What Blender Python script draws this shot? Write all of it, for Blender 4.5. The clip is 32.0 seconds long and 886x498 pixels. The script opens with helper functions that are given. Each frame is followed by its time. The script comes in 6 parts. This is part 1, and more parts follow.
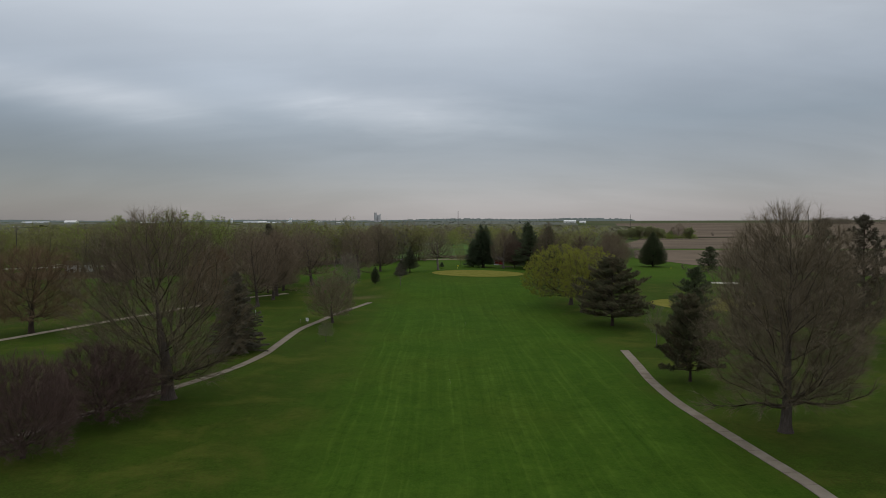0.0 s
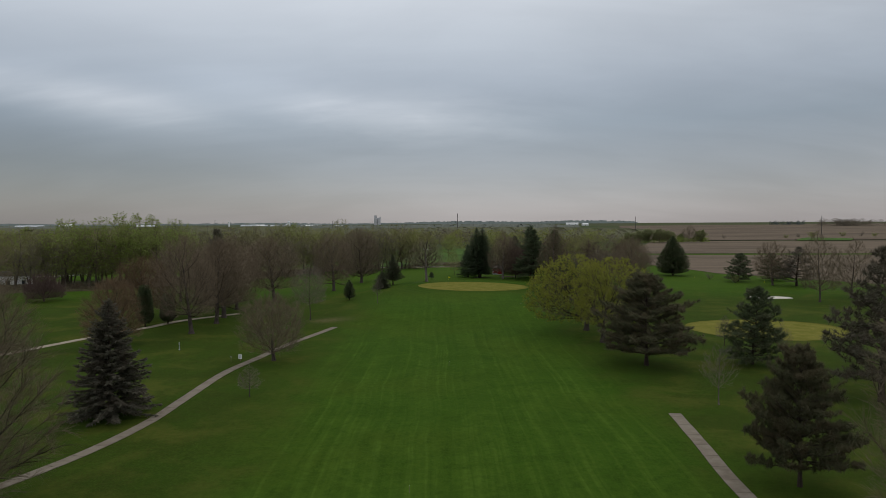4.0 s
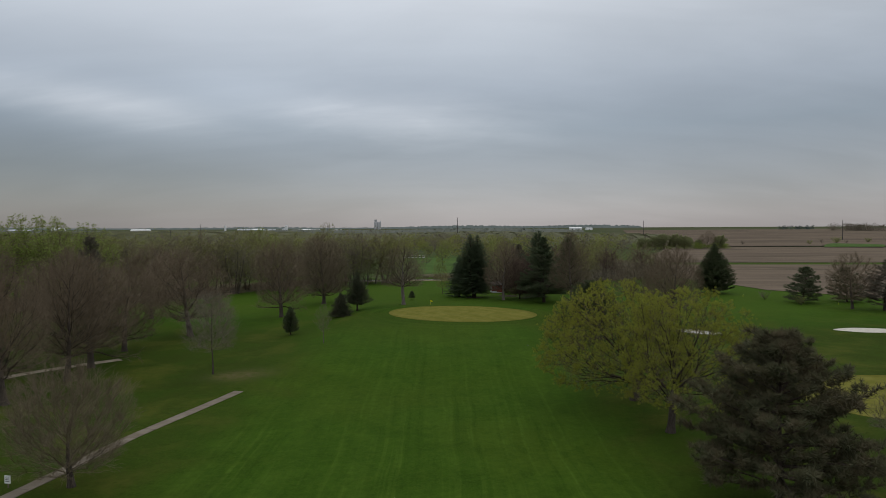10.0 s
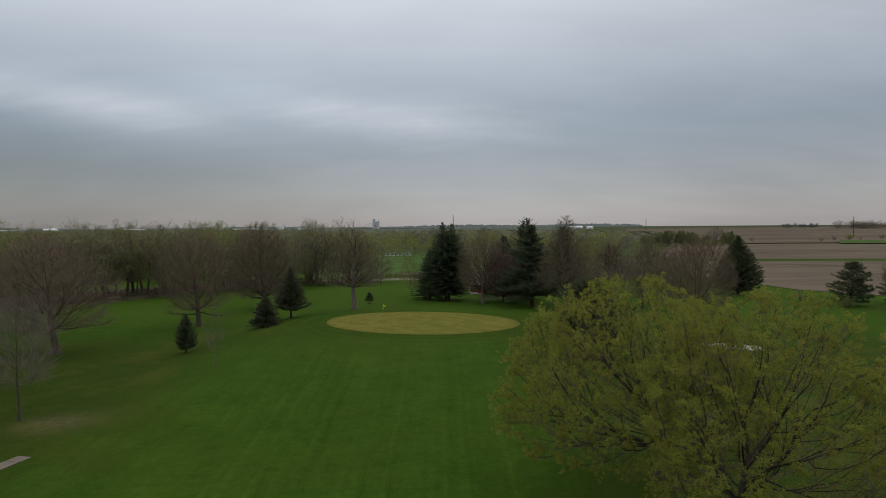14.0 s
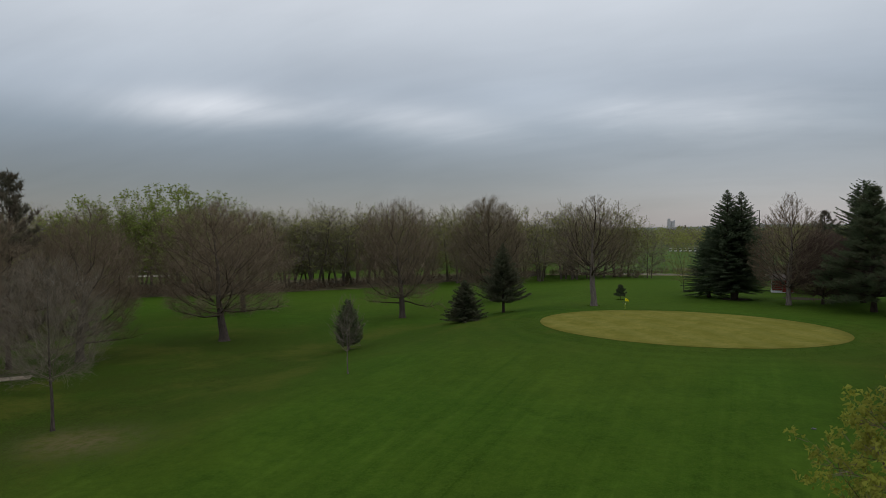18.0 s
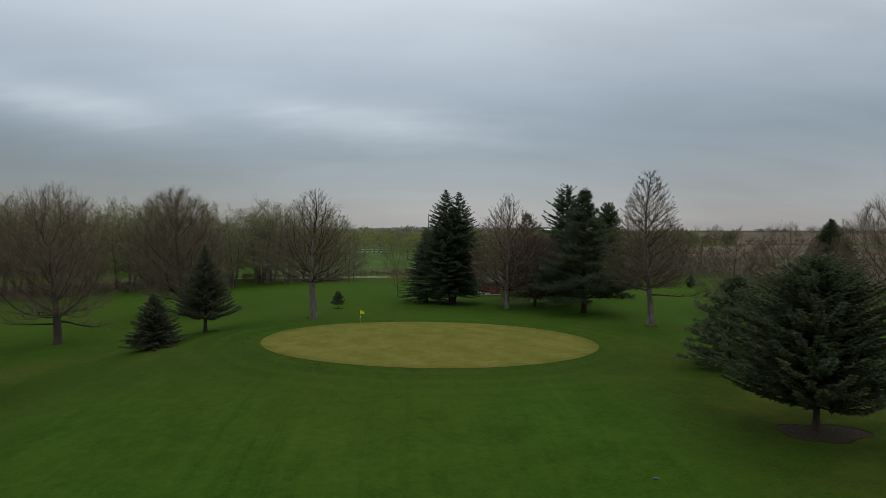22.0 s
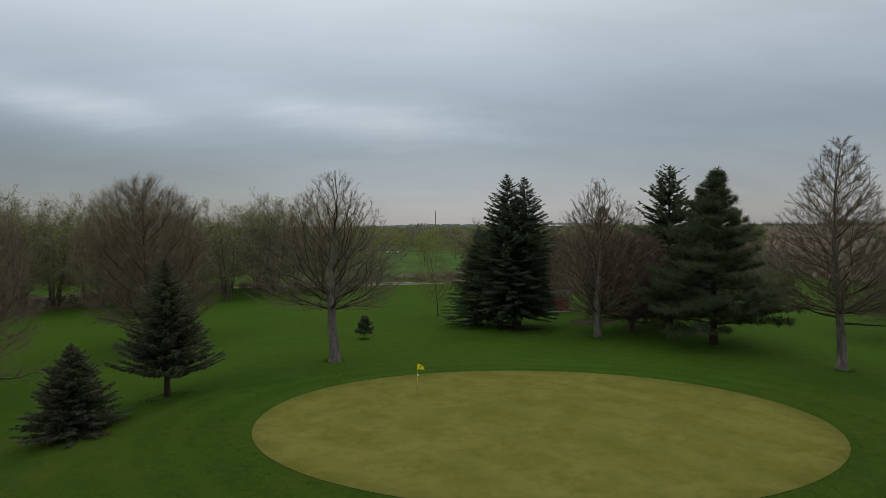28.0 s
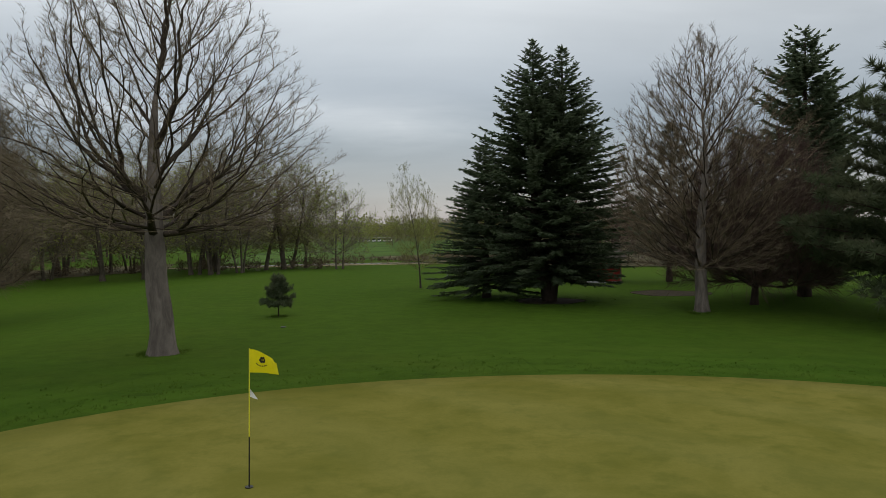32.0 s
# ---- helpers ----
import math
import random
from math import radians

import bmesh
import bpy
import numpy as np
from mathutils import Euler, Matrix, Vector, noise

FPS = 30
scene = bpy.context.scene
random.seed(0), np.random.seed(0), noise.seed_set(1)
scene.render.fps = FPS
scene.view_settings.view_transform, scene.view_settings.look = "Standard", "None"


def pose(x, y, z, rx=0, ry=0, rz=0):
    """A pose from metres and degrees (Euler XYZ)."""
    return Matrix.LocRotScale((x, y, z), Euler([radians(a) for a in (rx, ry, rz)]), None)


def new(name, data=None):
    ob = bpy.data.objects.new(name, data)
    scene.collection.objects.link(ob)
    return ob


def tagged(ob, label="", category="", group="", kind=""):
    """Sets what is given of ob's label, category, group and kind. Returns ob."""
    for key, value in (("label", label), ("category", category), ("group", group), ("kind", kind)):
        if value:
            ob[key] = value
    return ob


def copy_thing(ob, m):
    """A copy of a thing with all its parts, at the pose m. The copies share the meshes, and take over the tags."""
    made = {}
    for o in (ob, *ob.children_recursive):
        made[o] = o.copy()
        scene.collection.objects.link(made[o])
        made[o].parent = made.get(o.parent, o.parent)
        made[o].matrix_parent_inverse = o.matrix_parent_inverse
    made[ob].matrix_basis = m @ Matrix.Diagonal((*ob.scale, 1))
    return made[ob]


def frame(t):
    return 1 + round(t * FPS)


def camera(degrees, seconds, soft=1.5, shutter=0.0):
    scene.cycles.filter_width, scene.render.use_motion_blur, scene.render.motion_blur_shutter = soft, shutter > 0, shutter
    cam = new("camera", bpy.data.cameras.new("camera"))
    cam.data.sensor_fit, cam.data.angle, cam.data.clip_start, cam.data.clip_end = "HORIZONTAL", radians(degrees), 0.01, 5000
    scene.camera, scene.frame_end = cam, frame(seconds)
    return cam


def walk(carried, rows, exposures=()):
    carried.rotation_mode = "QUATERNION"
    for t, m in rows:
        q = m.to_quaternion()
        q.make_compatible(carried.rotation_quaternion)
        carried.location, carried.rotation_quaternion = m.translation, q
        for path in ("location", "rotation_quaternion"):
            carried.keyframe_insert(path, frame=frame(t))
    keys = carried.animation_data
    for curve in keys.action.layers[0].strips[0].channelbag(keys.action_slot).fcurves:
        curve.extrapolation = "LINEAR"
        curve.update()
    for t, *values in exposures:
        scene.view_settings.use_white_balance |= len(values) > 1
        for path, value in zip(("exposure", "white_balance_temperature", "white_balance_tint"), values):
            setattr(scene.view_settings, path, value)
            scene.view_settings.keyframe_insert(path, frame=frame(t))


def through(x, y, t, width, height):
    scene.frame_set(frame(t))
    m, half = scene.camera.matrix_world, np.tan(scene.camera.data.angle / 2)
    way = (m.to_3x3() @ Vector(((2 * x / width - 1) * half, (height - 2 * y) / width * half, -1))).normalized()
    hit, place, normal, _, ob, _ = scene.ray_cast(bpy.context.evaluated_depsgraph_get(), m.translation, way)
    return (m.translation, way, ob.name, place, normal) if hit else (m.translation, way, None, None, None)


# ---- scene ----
cam = camera(65.47, 32.0, soft=0.85)
ROWS = [
    (0.0, 0.00, 0.21, 22.73, 87.65, 0.13, -0.51),
    (0.5, 0.90, 4.92, 22.82, 87.68, 0.16, -0.53),
    (1.0, 1.66, 9.63, 22.84, 87.70, 0.20, -0.51),
    (1.5, 2.32, 14.34, 22.87, 87.70, 0.22, -0.49),
    (2.0, 2.91, 19.00, 22.91, 87.75, 0.26, -0.45),
    (2.5, 3.45, 23.69, 22.92, 87.79, 0.28, -0.44),
    (3.0, 3.78, 28.38, 22.90, 87.84, 0.29, -0.41),
    (3.5, 4.11, 33.03, 22.94, 87.86, 0.31, -0.39),
    (5.5, 5.15, 51.33, 23.11, 87.97, 0.15, -0.28),
    (6.0, 5.29, 55.84, 23.05, 88.02, 0.10, -0.24),
    (6.5, 5.37, 60.38, 22.98, 88.05, 0.08, -0.21),
    (7.0, 5.47, 64.77, 23.00, 88.03, 0.10, -0.22),
    (7.5, 5.85, 69.12, 23.05, 88.07, 0.09, -0.20),
    (8.0, 6.47, 73.49, 23.10, 88.12, 0.09, -0.20),
    (8.5, 7.17, 77.84, 23.15, 88.16, 0.12, -0.19),
    (9.0, 8.01, 82.25, 23.23, 88.18, 0.18, -0.20),
    (9.5, 8.93, 86.72, 23.24, 88.24, 0.25, -0.19),
    (10.0, 9.91, 91.18, 23.23, 88.23, 0.25, -0.19),
    (10.5, 10.93, 95.65, 23.32, 88.23, 0.28, -0.18),
    (11.0, 11.89, 100.12, 23.45, 88.23, 0.33, -0.20),
    (11.5, 12.94, 104.61, 23.46, 88.22, 0.38, -0.18),
    (12.0, 14.08, 109.08, 23.37, 88.20, 0.37, -0.18),
    (12.5, 15.17, 113.52, 22.86, 88.20, 0.37, -0.19),
    (13.0, 16.23, 118.02, 22.06, 88.22, 0.38, -0.14),
    (13.5, 17.16, 122.58, 21.13, 88.22, 0.40, -0.14),
    (14.0, 18.00, 127.15, 20.22, 88.22, 0.41, -0.13),
    (14.5, 18.79, 131.76, 19.12, 88.22, 0.39, -0.11),
    (16.5, 21.17, 150.05, 15.11, 88.06, 0.12, 0.02),
    (17.0, 21.60, 154.39, 15.11, 88.12, 0.14, 0.04),
    (17.4, 21.53, 157.74, 15.14, 88.12, 0.14, 0.04),
    (17.5, 21.51, 158.58, 15.15, 88.18, 0.23, 3.62),
    (17.6, 21.47, 159.47, 15.12, 88.26, 0.33, 8.34),
    (17.7, 21.43, 160.35, 15.09, 88.34, 0.43, 12.95),
    (17.8, 21.38, 161.24, 15.07, 88.45, 0.53, 18.00),
    (17.9, 21.34, 162.12, 15.04, 88.53, 0.60, 21.74),
    (18.0, 21.30, 163.01, 15.02, 88.58, 0.64, 23.84),
    (18.5, 20.53, 166.84, 15.04, 88.55, 0.56, 24.25),
    (19.0, 19.41, 170.36, 15.13, 88.54, 0.52, 24.29),
    (19.5, 18.35, 173.36, 15.20, 88.57, 0.46, 24.33),
    (20.0, 17.52, 175.56, 15.09, 88.55, 0.36, 19.93),
    (20.1, 17.26, 175.74, 15.11, 88.49, 0.23, 15.04),
    (20.2, 16.99, 175.91, 15.12, 88.44, 0.11, 10.26),
    (20.3, 16.72, 176.09, 15.14, 88.41, -0.03, 5.08),
    (20.4, 16.46, 176.26, 15.16, 88.38, -0.15, 0.89),
    (20.5, 16.19, 176.44, 15.18, 88.37, -0.21, -1.35),
    (20.6, 15.95, 176.52, 15.16, 88.43, -0.15, -2.49),
    (21.0, 14.98, 176.85, 15.09, 88.43, -0.15, -2.49),
    (21.5, 14.17, 177.05, 15.01, 88.46, -0.14, -2.54),
    (22.0, 12.97, 177.19, 14.94, 88.49, -0.11, -2.52),
    (22.5, 12.12, 177.37, 14.90, 88.50, -0.11, -2.50),
    (23.0, 11.41, 178.07, 14.83, 88.49, -0.06, -2.45),
    (23.5, 10.59, 179.39, 14.89, 88.46, 0.09, -2.46),
    (24.0, 9.67, 181.19, 14.96, 88.42, 0.21, -2.46),
    (24.5, 8.76, 183.40, 15.05, 88.37, 0.30, -2.42),
    (25.0, 7.85, 186.00, 15.11, 88.29, 0.37, -2.41),
    (25.5, 7.21, 188.80, 15.17, 88.26, 0.44, -2.40),
    (27.5, 7.11, 202.19, 15.23, 88.25, 0.50, -2.27),
    (28.0, 7.45, 205.89, 15.25, 88.24, 0.52, -2.30),
    (28.5, 7.83, 209.77, 15.16, 88.24, 0.51, -2.33),
    (29.0, 8.20, 213.77, 14.35, 88.23, 0.45, -2.34),
    (29.5, 8.57, 217.82, 12.86, 88.23, 0.47, -2.32),
    (30.0, 8.92, 222.06, 11.24, 88.27, 0.51, -2.33),
    (30.5, 9.21, 226.29, 9.91, 88.22, 0.50, -2.31),
    (31.0, 9.50, 230.56, 9.30, 88.20, 0.54, -2.28),
    (31.5, 9.82, 234.74, 9.14, 88.21, 0.63, -2.27),
    (32.0, 10.07, 238.98, 8.41, 88.37, 0.66, -2.23),
]
walk(cam, [(t, pose(x, y, z, rx, ry, rz)) for t, x, y, z, rx, ry, rz in ROWS], [(0.0, 0.0, 6500, 10), (19.5, 0.0, 6500, 10), (21.0, 0.0, 6350, 7), (26.0, 0.0, 6350, 7), (28.0, 0.02, 6400, 7), (30.0, 0.1, 6600, 8), (32.0, 0.2, 6750, 8)])

# ---- world: an overcast spring sky and a faint, wide sun ----
world = bpy.data.worlds.new("overcast_sky")
scene.world = world
world.use_nodes = True


class Nodes:
    """A short way to write node trees."""

    def __init__(self, tree):
        self.tree, self.n = tree, tree.nodes
        self.n.clear()

    def add(self, kind, **values):
        node = self.n.new(kind)
        for key, value in values.items():
            setattr(node, key, value)
        return node

    def link(self, a, b):
        self.tree.links.new(a, b)

    def put(self, socket, value):
        if isinstance(value, (int, float, tuple, list)):
            socket.default_value = value
        else:
            self.link(value, socket)

    def math(self, op, a, b=0.0, c=0.0, clamp=False):
        node = self.add("ShaderNodeMath", operation=op, use_clamp=clamp)
        for socket, value in zip(node.inputs, (a, b, c)):
            self.put(socket, value)
        return node.outputs[0]

    def mix(self, fac, a, b, blend="MIX"):
        node = self.add("ShaderNodeMix", data_type="RGBA", blend_type=blend)
        self.put(node.inputs[0], fac)
        self.put(node.inputs[6], a if not isinstance(a, tuple) else (*a[:3], 1))
        self.put(node.inputs[7], b if not isinstance(b, tuple) else (*b[:3], 1))
        return node.outputs[2]

    def noise(self, vector, scale, detail=4.0, rough=0.55, distortion=0.0):
        node = self.add("ShaderNodeTexNoise")
        if vector is not None:
            self.link(vector, node.inputs["Vector"])
        node.inputs["Scale"].default_value = scale
        node.inputs["Detail"].default_value = detail
        node.inputs["Roughness"].default_value = rough
        node.inputs["Distortion"].default_value = distortion
        return node.outputs[0]

    def ramp(self, fac, *stops):
        node = self.add("ShaderNodeValToRGB")
        while len(node.color_ramp.elements) < len(stops):
            node.color_ramp.elements.new(0.5)
        for element, (place, colour) in zip(node.color_ramp.elements, stops):
            element.position = place
            element.color = (*colour, 1) if isinstance(colour, tuple) else (colour, colour, colour, 1)
        self.link(fac, node.inputs[0])
        return node.outputs[0]

    def fit(self, value, a, b, c=0.0, d=1.0, smooth=True):
        node = self.add("ShaderNodeMapRange", interpolation_type="SMOOTHSTEP" if smooth else "LINEAR")
        for socket, v in zip(node.inputs, (value, a, b, c, d)):
            self.put(socket, v)
        return node.outputs[0]

    def scaled(self, vector, factors):
        node = self.add("ShaderNodeVectorMath", operation="MULTIPLY")
        self.link(vector, node.inputs[0])
        node.inputs[1].default_value = factors
        return node.outputs[0]

    def bell(self, value, middle, width):
        d = self.math("DIVIDE", self.math("SUBTRACT", value, middle), width)
        return self.math("POWER", 2.71828, self.math("MULTIPLY", self.math("MULTIPLY", d, d), -1.0))


def build_sky():
    s = Nodes(world.node_tree)
    way = s.add("ShaderNodeTexCoord").outputs["Generated"]
    split = s.add("ShaderNodeSeparateXYZ")
    s.link(way, split.inputs[0])
    x, y, z = split.outputs
    up = s.math("MAXIMUM", z, 0.0)
    el = s.math("MULTIPLY", s.math("ARCSINE", z), 57.2958)
    az = s.math("MULTIPLY", s.math("ARCTAN2", x, y), 57.2958)
    # the clouds lie on a flat layer, so they crowd together towards the horizon
    flat = s.math("ADD", up, 0.30)
    place = s.add("ShaderNodeCombineXYZ")
    s.link(s.math("DIVIDE", x, flat), place.inputs[0])
    s.link(s.math("DIVIDE", y, flat), place.inputs[1])
    wide = s.noise(s.scaled(place.outputs[0], (0.55, 1.0, 1.0)), 0.95, 3.0, 0.5, 0.3)
    fine = s.noise(s.scaled(place.outputs[0], (0.5, 1.0, 1.0)), 2.6, 5.0, 0.55, 0.4)
    lift = s.ramp(s.fit(el, 0.0, 90.0, smooth=False), (0.0, (0.345, 0.318, 0.326)), (0.045, (0.296, 0.302, 0.328)), (0.09, (0.270, 0.303, 0.342)), (0.125, (0.358, 0.391, 0.434)), (0.17, (0.470, 0.500, 0.535)),
                  (0.22, (0.610, 0.635, 0.665)), (0.32, (0.66, 0.685, 0.71)), (1.0, (0.66, 0.685, 0.71)))
    low = s.fit(el, 4.0, 11.0, 1.0, 0.08)
    side = s.fit(az, -36.0, 6.0, 0.43, 0.97)
    shade = s.math("ADD", s.math("MULTIPLY", low, side), s.math("SUBTRACT", 1.0, low))
    streak = s.noise(s.scaled(place.outputs[0], (0.35, 1.7, 1.0)), 3.2, 5.0, 0.6, 0.6)
    cloud = s.math("ADD", s.math("ADD", s.fit(wide, 0.3, 0.72, -0.12, 0.12), s.fit(az, -32.0, 30.0, 0.05, -0.07)), s.math("ADD", s.fit(fine, 0.3, 0.7, -0.05, 0.05), s.fit(streak, 0.32, 0.68, -0.018, 0.018)))
    body = s.mix(1.0, lift, s.add_grey(s.math("MULTIPLY", shade, s.math("ADD", cloud, 1.0))), "MULTIPLY")
    # thin places in the cloud, through which more light comes
    ragged = s.math("MULTIPLY", s.fit(fine, 0.3, 0.62, 0.5, 1.0), s.fit(streak, 0.30, 0.66, 0.72, 1.08))
    thin = s.math("MULTIPLY", s.math("MULTIPLY", s.bell(az, -25.0, 7.5), s.bell(s.math("ADD", el, s.math("MULTIPLY", az, 0.098)), 6.65, 1.35)), 0.62)
    thin = s.math("ADD", thin, s.math("MULTIPLY", s.bell(az, -3.5, 8.5), s.bell(s.math("ADD", el, s.math("MULTIPLY", az, 0.055)), 8.75, 1.6)))
    thin = s.math("ADD", thin, s.math("MULTIPLY", s.bell(az, -42.0, 7.0), s.bell(el, 9.9, 1.3)))
    thin = s.math("MULTIPLY", s.math("MULTIPLY", thin, ragged), 0.6)
    body = s.mix(thin, body, (0.82, 0.82, 0.84))
    clear = s.add("ShaderNodeTexSky", sky_type="NISHITA", sun_disc=False, sun_elevation=radians(48), sun_rotation=radians(150))
    glow = s.mix(1.0, clear.outputs[0], (0.02, 0.02, 0.02), "MULTIPLY")
    both = s.mix(1.0, body, glow, "ADD")
    back = s.add("ShaderNodeBackground")
    s.link(both, back.inputs[0])
    back.inputs[1].default_value = 1.0
    s.link(back.outputs[0], s.add("ShaderNodeOutputWorld").inputs[0])


def _grey(self, value):
    node = self.add("ShaderNodeCombineColor")
    for k in range(3):
        self.put(node.inputs[k], value)
    return node.outputs[0]


Nodes.add_grey = _grey
build_sky()

sun = bpy.data.lights.new("sun", "SUN")
sun.energy, sun.angle, sun.color = 0.5, radians(28), (1.0, 0.96, 0.9)
sun_ob = new("sun", sun)
sun_ob.matrix_world = pose(0, 0, 200, 42, 0, 150)

# ---- materials ----
def surface(name, rough=0.85, spec=0.25):
    """A material with its node writer and its principled shader."""
    m = bpy.data.materials.new(name)
    m.use_nodes = True
    s = Nodes(m.node_tree)
    p = s.add("ShaderNodeBsdfPrincipled")
    p.inputs["Roughness"].default_value = rough
    p.inputs["Specular IOR Level"].default_value = spec
    s.link(p.outputs[0], s.add("ShaderNodeOutputMaterial").inputs[0])
    return m, s, p


def bumped(s, p, height, strength, distance):
    b = s.add("ShaderNodeBump")
    b.inputs["Strength"].default_value = strength
    b.inputs["Distance"].default_value = distance
    s.link(height, b.inputs["Height"])
    s.link(b.outputs[0], p.inputs["Normal"])


def where(s):
    return s.add("ShaderNodeNewGeometry").outputs["Position"]


def bark(name, dark, light, scale=9.0):
    m, s, p = surface(name, 0.95, 0.1)
    g = s.scaled(s.add("ShaderNodeTexCoord").outputs["Object"], (1, 1, 0.18))
    n = s.noise(g, scale, 6, 0.65, 0.6)
    patch = s.noise(where(s), 1.3, 3, 0.5)
    rnd = s.add("ShaderNodeObjectInfo").outputs["Random"]
    col = s.mix(s.fit(n, 0.3, 0.7), dark, light)
    col = s.mix(s.fit(patch, 0.35, 0.75, 0, 0.45), col, tuple(0.7 * v for v in dark))
    col = s.mix(s.math("MULTIPLY", rnd, 0.25), col, light)
    s.link(col, p.inputs[0])
    bumped(s, p, n, 0.9, 0.05)
    return m


def leafy(name, a, b, c, rough=0.7, through=0.25):
    """Foliage: every leaf takes a tint of its own, with light through it."""
    m, s, p = surface(name, rough, 0.07)
    geo = s.add("ShaderNodeNewGeometry")
    isl = geo.outputs["Random Per Island"]
    patch = s.noise(geo.outputs["Position"], 0.55, 3, 0.5)
    col = s.mix(isl, a, b)
    col = s.mix(s.fit(patch, 0.35, 0.7, 0, 0.65), col, c)
    s.link(col, p.inputs[0])
    if through:
        t = s.add("ShaderNodeBsdfTranslucent")
        s.link(col, t.inputs[0])
        mixer = s.add("ShaderNodeMixShader")
        mixer.inputs[0].default_value = through
        s.link(p.outputs[0], mixer.inputs[1])
        s.link(t.outputs[0], mixer.inputs[2])
        out = [n for n in s.n if n.bl_idname == "ShaderNodeOutputMaterial"][0]
        s.link(mixer.outputs[0], out.inputs[0])
    return m


def plain(name, colour, rough=0.6, spec=0.3, metal=0.0, vary=0.12, scale=3.0):
    m, s, p = surface(name, rough, spec)
    p.inputs["Metallic"].default_value = metal
    n = s.noise(where(s), scale, 5, 0.6)
    col = s.mix(s.fit(n, 0.3, 0.7, 0, 1), tuple(v * (1 - vary) for v in colour), tuple(min(1, v * (1 + vary)) for v in colour))
    s.link(col, p.inputs[0])
    bumped(s, p, n, 0.15, 0.01)
    return m


def turf():
    """Mown grass: tyre and mower streaks along the fairway, rings round the green, a browner, clumpy rough."""
    m, s, p = surface("turf", 1.0, 0.02)
    p.inputs["Sheen Weight"].default_value = 0.040
    p.inputs["Sheen Roughness"].default_value = 0.55
    p.inputs["Sheen Tint"].default_value = (0.34, 0.66, 0.10, 1)
    g = where(s)
    split = s.add("ShaderNodeSeparateXYZ")
    s.link(g, split.inputs[0])
    x, y, z = split.outputs
    blade = s.noise(g, 6.0, 8, 0.8)
    tuft = s.noise(g, 1.3, 6, 0.68)
    patch = s.noise(g, 0.16, 5, 0.6, 0.5)
    wide = s.noise(g, 0.035, 3, 0.5)
    col = s.mix(s.fit(patch, 0.3, 0.72), (0.0264, 0.0614, 0.0050), (0.0384, 0.0835, 0.0073))
    col = s.mix(s.fit(wide, 0.42, 0.68, 0, 0.5), col, (0.0538, 0.0768, 0.0077))
    # streaks left by mowers and tyres
    lane = s.math("ADD", x, s.math("MULTIPLY", s.math("SUBTRACT", wide, 0.5), 2.6))
    wave = s.math("SINE", s.math("MULTIPLY", lane, 0.85))
    bent = s.add("ShaderNodeCombineXYZ")
    s.link(s.math("MULTIPLY", lane, 1.3), bent.inputs[0])
    s.link(s.math("MULTIPLY", y, 0.016), bent.inputs[1])
    fine_lane = s.noise(bent.outputs[0], 1.0, 5, 0.62)
    near_green = s.add("ShaderNodeVectorMath", operation="DISTANCE")
    s.link(s.scaled(g, (1, 1.22, 0)), near_green.inputs[0])
    near_green.inputs[1].default_value = (15, 246 * 1.22, 0)
    ring = s.math("SINE", s.math("ADD", s.math("MULTIPLY", near_green.outputs[1], 2.1), s.math("MULTIPLY", patch, 5.0)))
    edge = s.math("ADD", x, s.math("MULTIPLY", s.math("SUBTRACT", patch, 0.5), 14.0))
    inside = s.math("MULTIPLY", s.fit(edge, -24, -7), s.fit(edge, 25, 37, 1, 0))
    inside = s.math("MULTIPLY", inside, s.fit(y, 222, 244, 1, 0))
    light_lane = s.math("ADD", s.math("MULTIPLY", s.fit(fine_lane, 0.48, 0.68), 0.9), s.fit(wave, -0.3, 1.0, 0, 0.22))
    stripe = s.math("MULTIPLY", s.math("MULTIPLY", light_lane, inside), s.fit(patch, 0.32, 0.62, 0.35, 1.0))
    col = s.mix(s.math("MULTIPLY", s.fit(fine_lane, 0.30, 0.46, 0.55, 0.0), inside), col, (0.0182, 0.0461, 0.0036))
    stripe = s.math("MULTIPLY", stripe, s.fit(y, 150, 215, 1.0, 0.4))
    about = s.math("MULTIPLY", s.fit(near_green.outputs[1], 19, 32, 1, 0), s.fit(ring, -0.2, 0.9, 0, 0.75))
    stripe = s.math("ADD", stripe, s.math("MULTIPLY", about, s.fit(tuft, 0.35, 0.65, 0.1, 1)))
    col = s.mix(s.math("MULTIPLY", stripe, 0.8), col, (0.0710, 0.1248, 0.0140))
    mott = s.noise(s.scaled(g, (1.0, 0.6, 1.0)), 0.5, 6, 0.7, 0.5)
    col = s.mix(s.fit(mott, 0.50, 0.66, 0, 0.45), col, (0.0182, 0.0437, 0.0042))
    col = s.mix(s.fit(mott, 0.33, 0.47, 0.30, 0.0), col, (0.0624, 0.1037, 0.0105))
    # the rough: browner, with dry, thin and clumpy places
    rough_zone = s.math("SUBTRACT", 1.0, inside)
    west = s.math("MULTIPLY", rough_zone, s.fit(y, 226, 258, 1, 0))
    col = s.mix(s.math("MULTIPLY", west, s.fit(patch, 0.3, 0.62, 0.5, 0.9)), col, (0.0280, 0.0330, 0.0064))
    dry = s.math("MULTIPLY", s.fit(s.noise(g, 0.10, 6, 0.65, 0.3), 0.46, 0.66), s.math("MULTIPLY", rough_zone, s.fit(y, 232, 262, 0.85, 0.25)))
    col = s.mix(dry, col, (0.0730, 0.0710, 0.0140))
    clump = s.math("MULTIPLY", s.fit(s.noise(g, 0.8, 4, 0.7, 0.4), 0.60, 0.70), rough_zone)
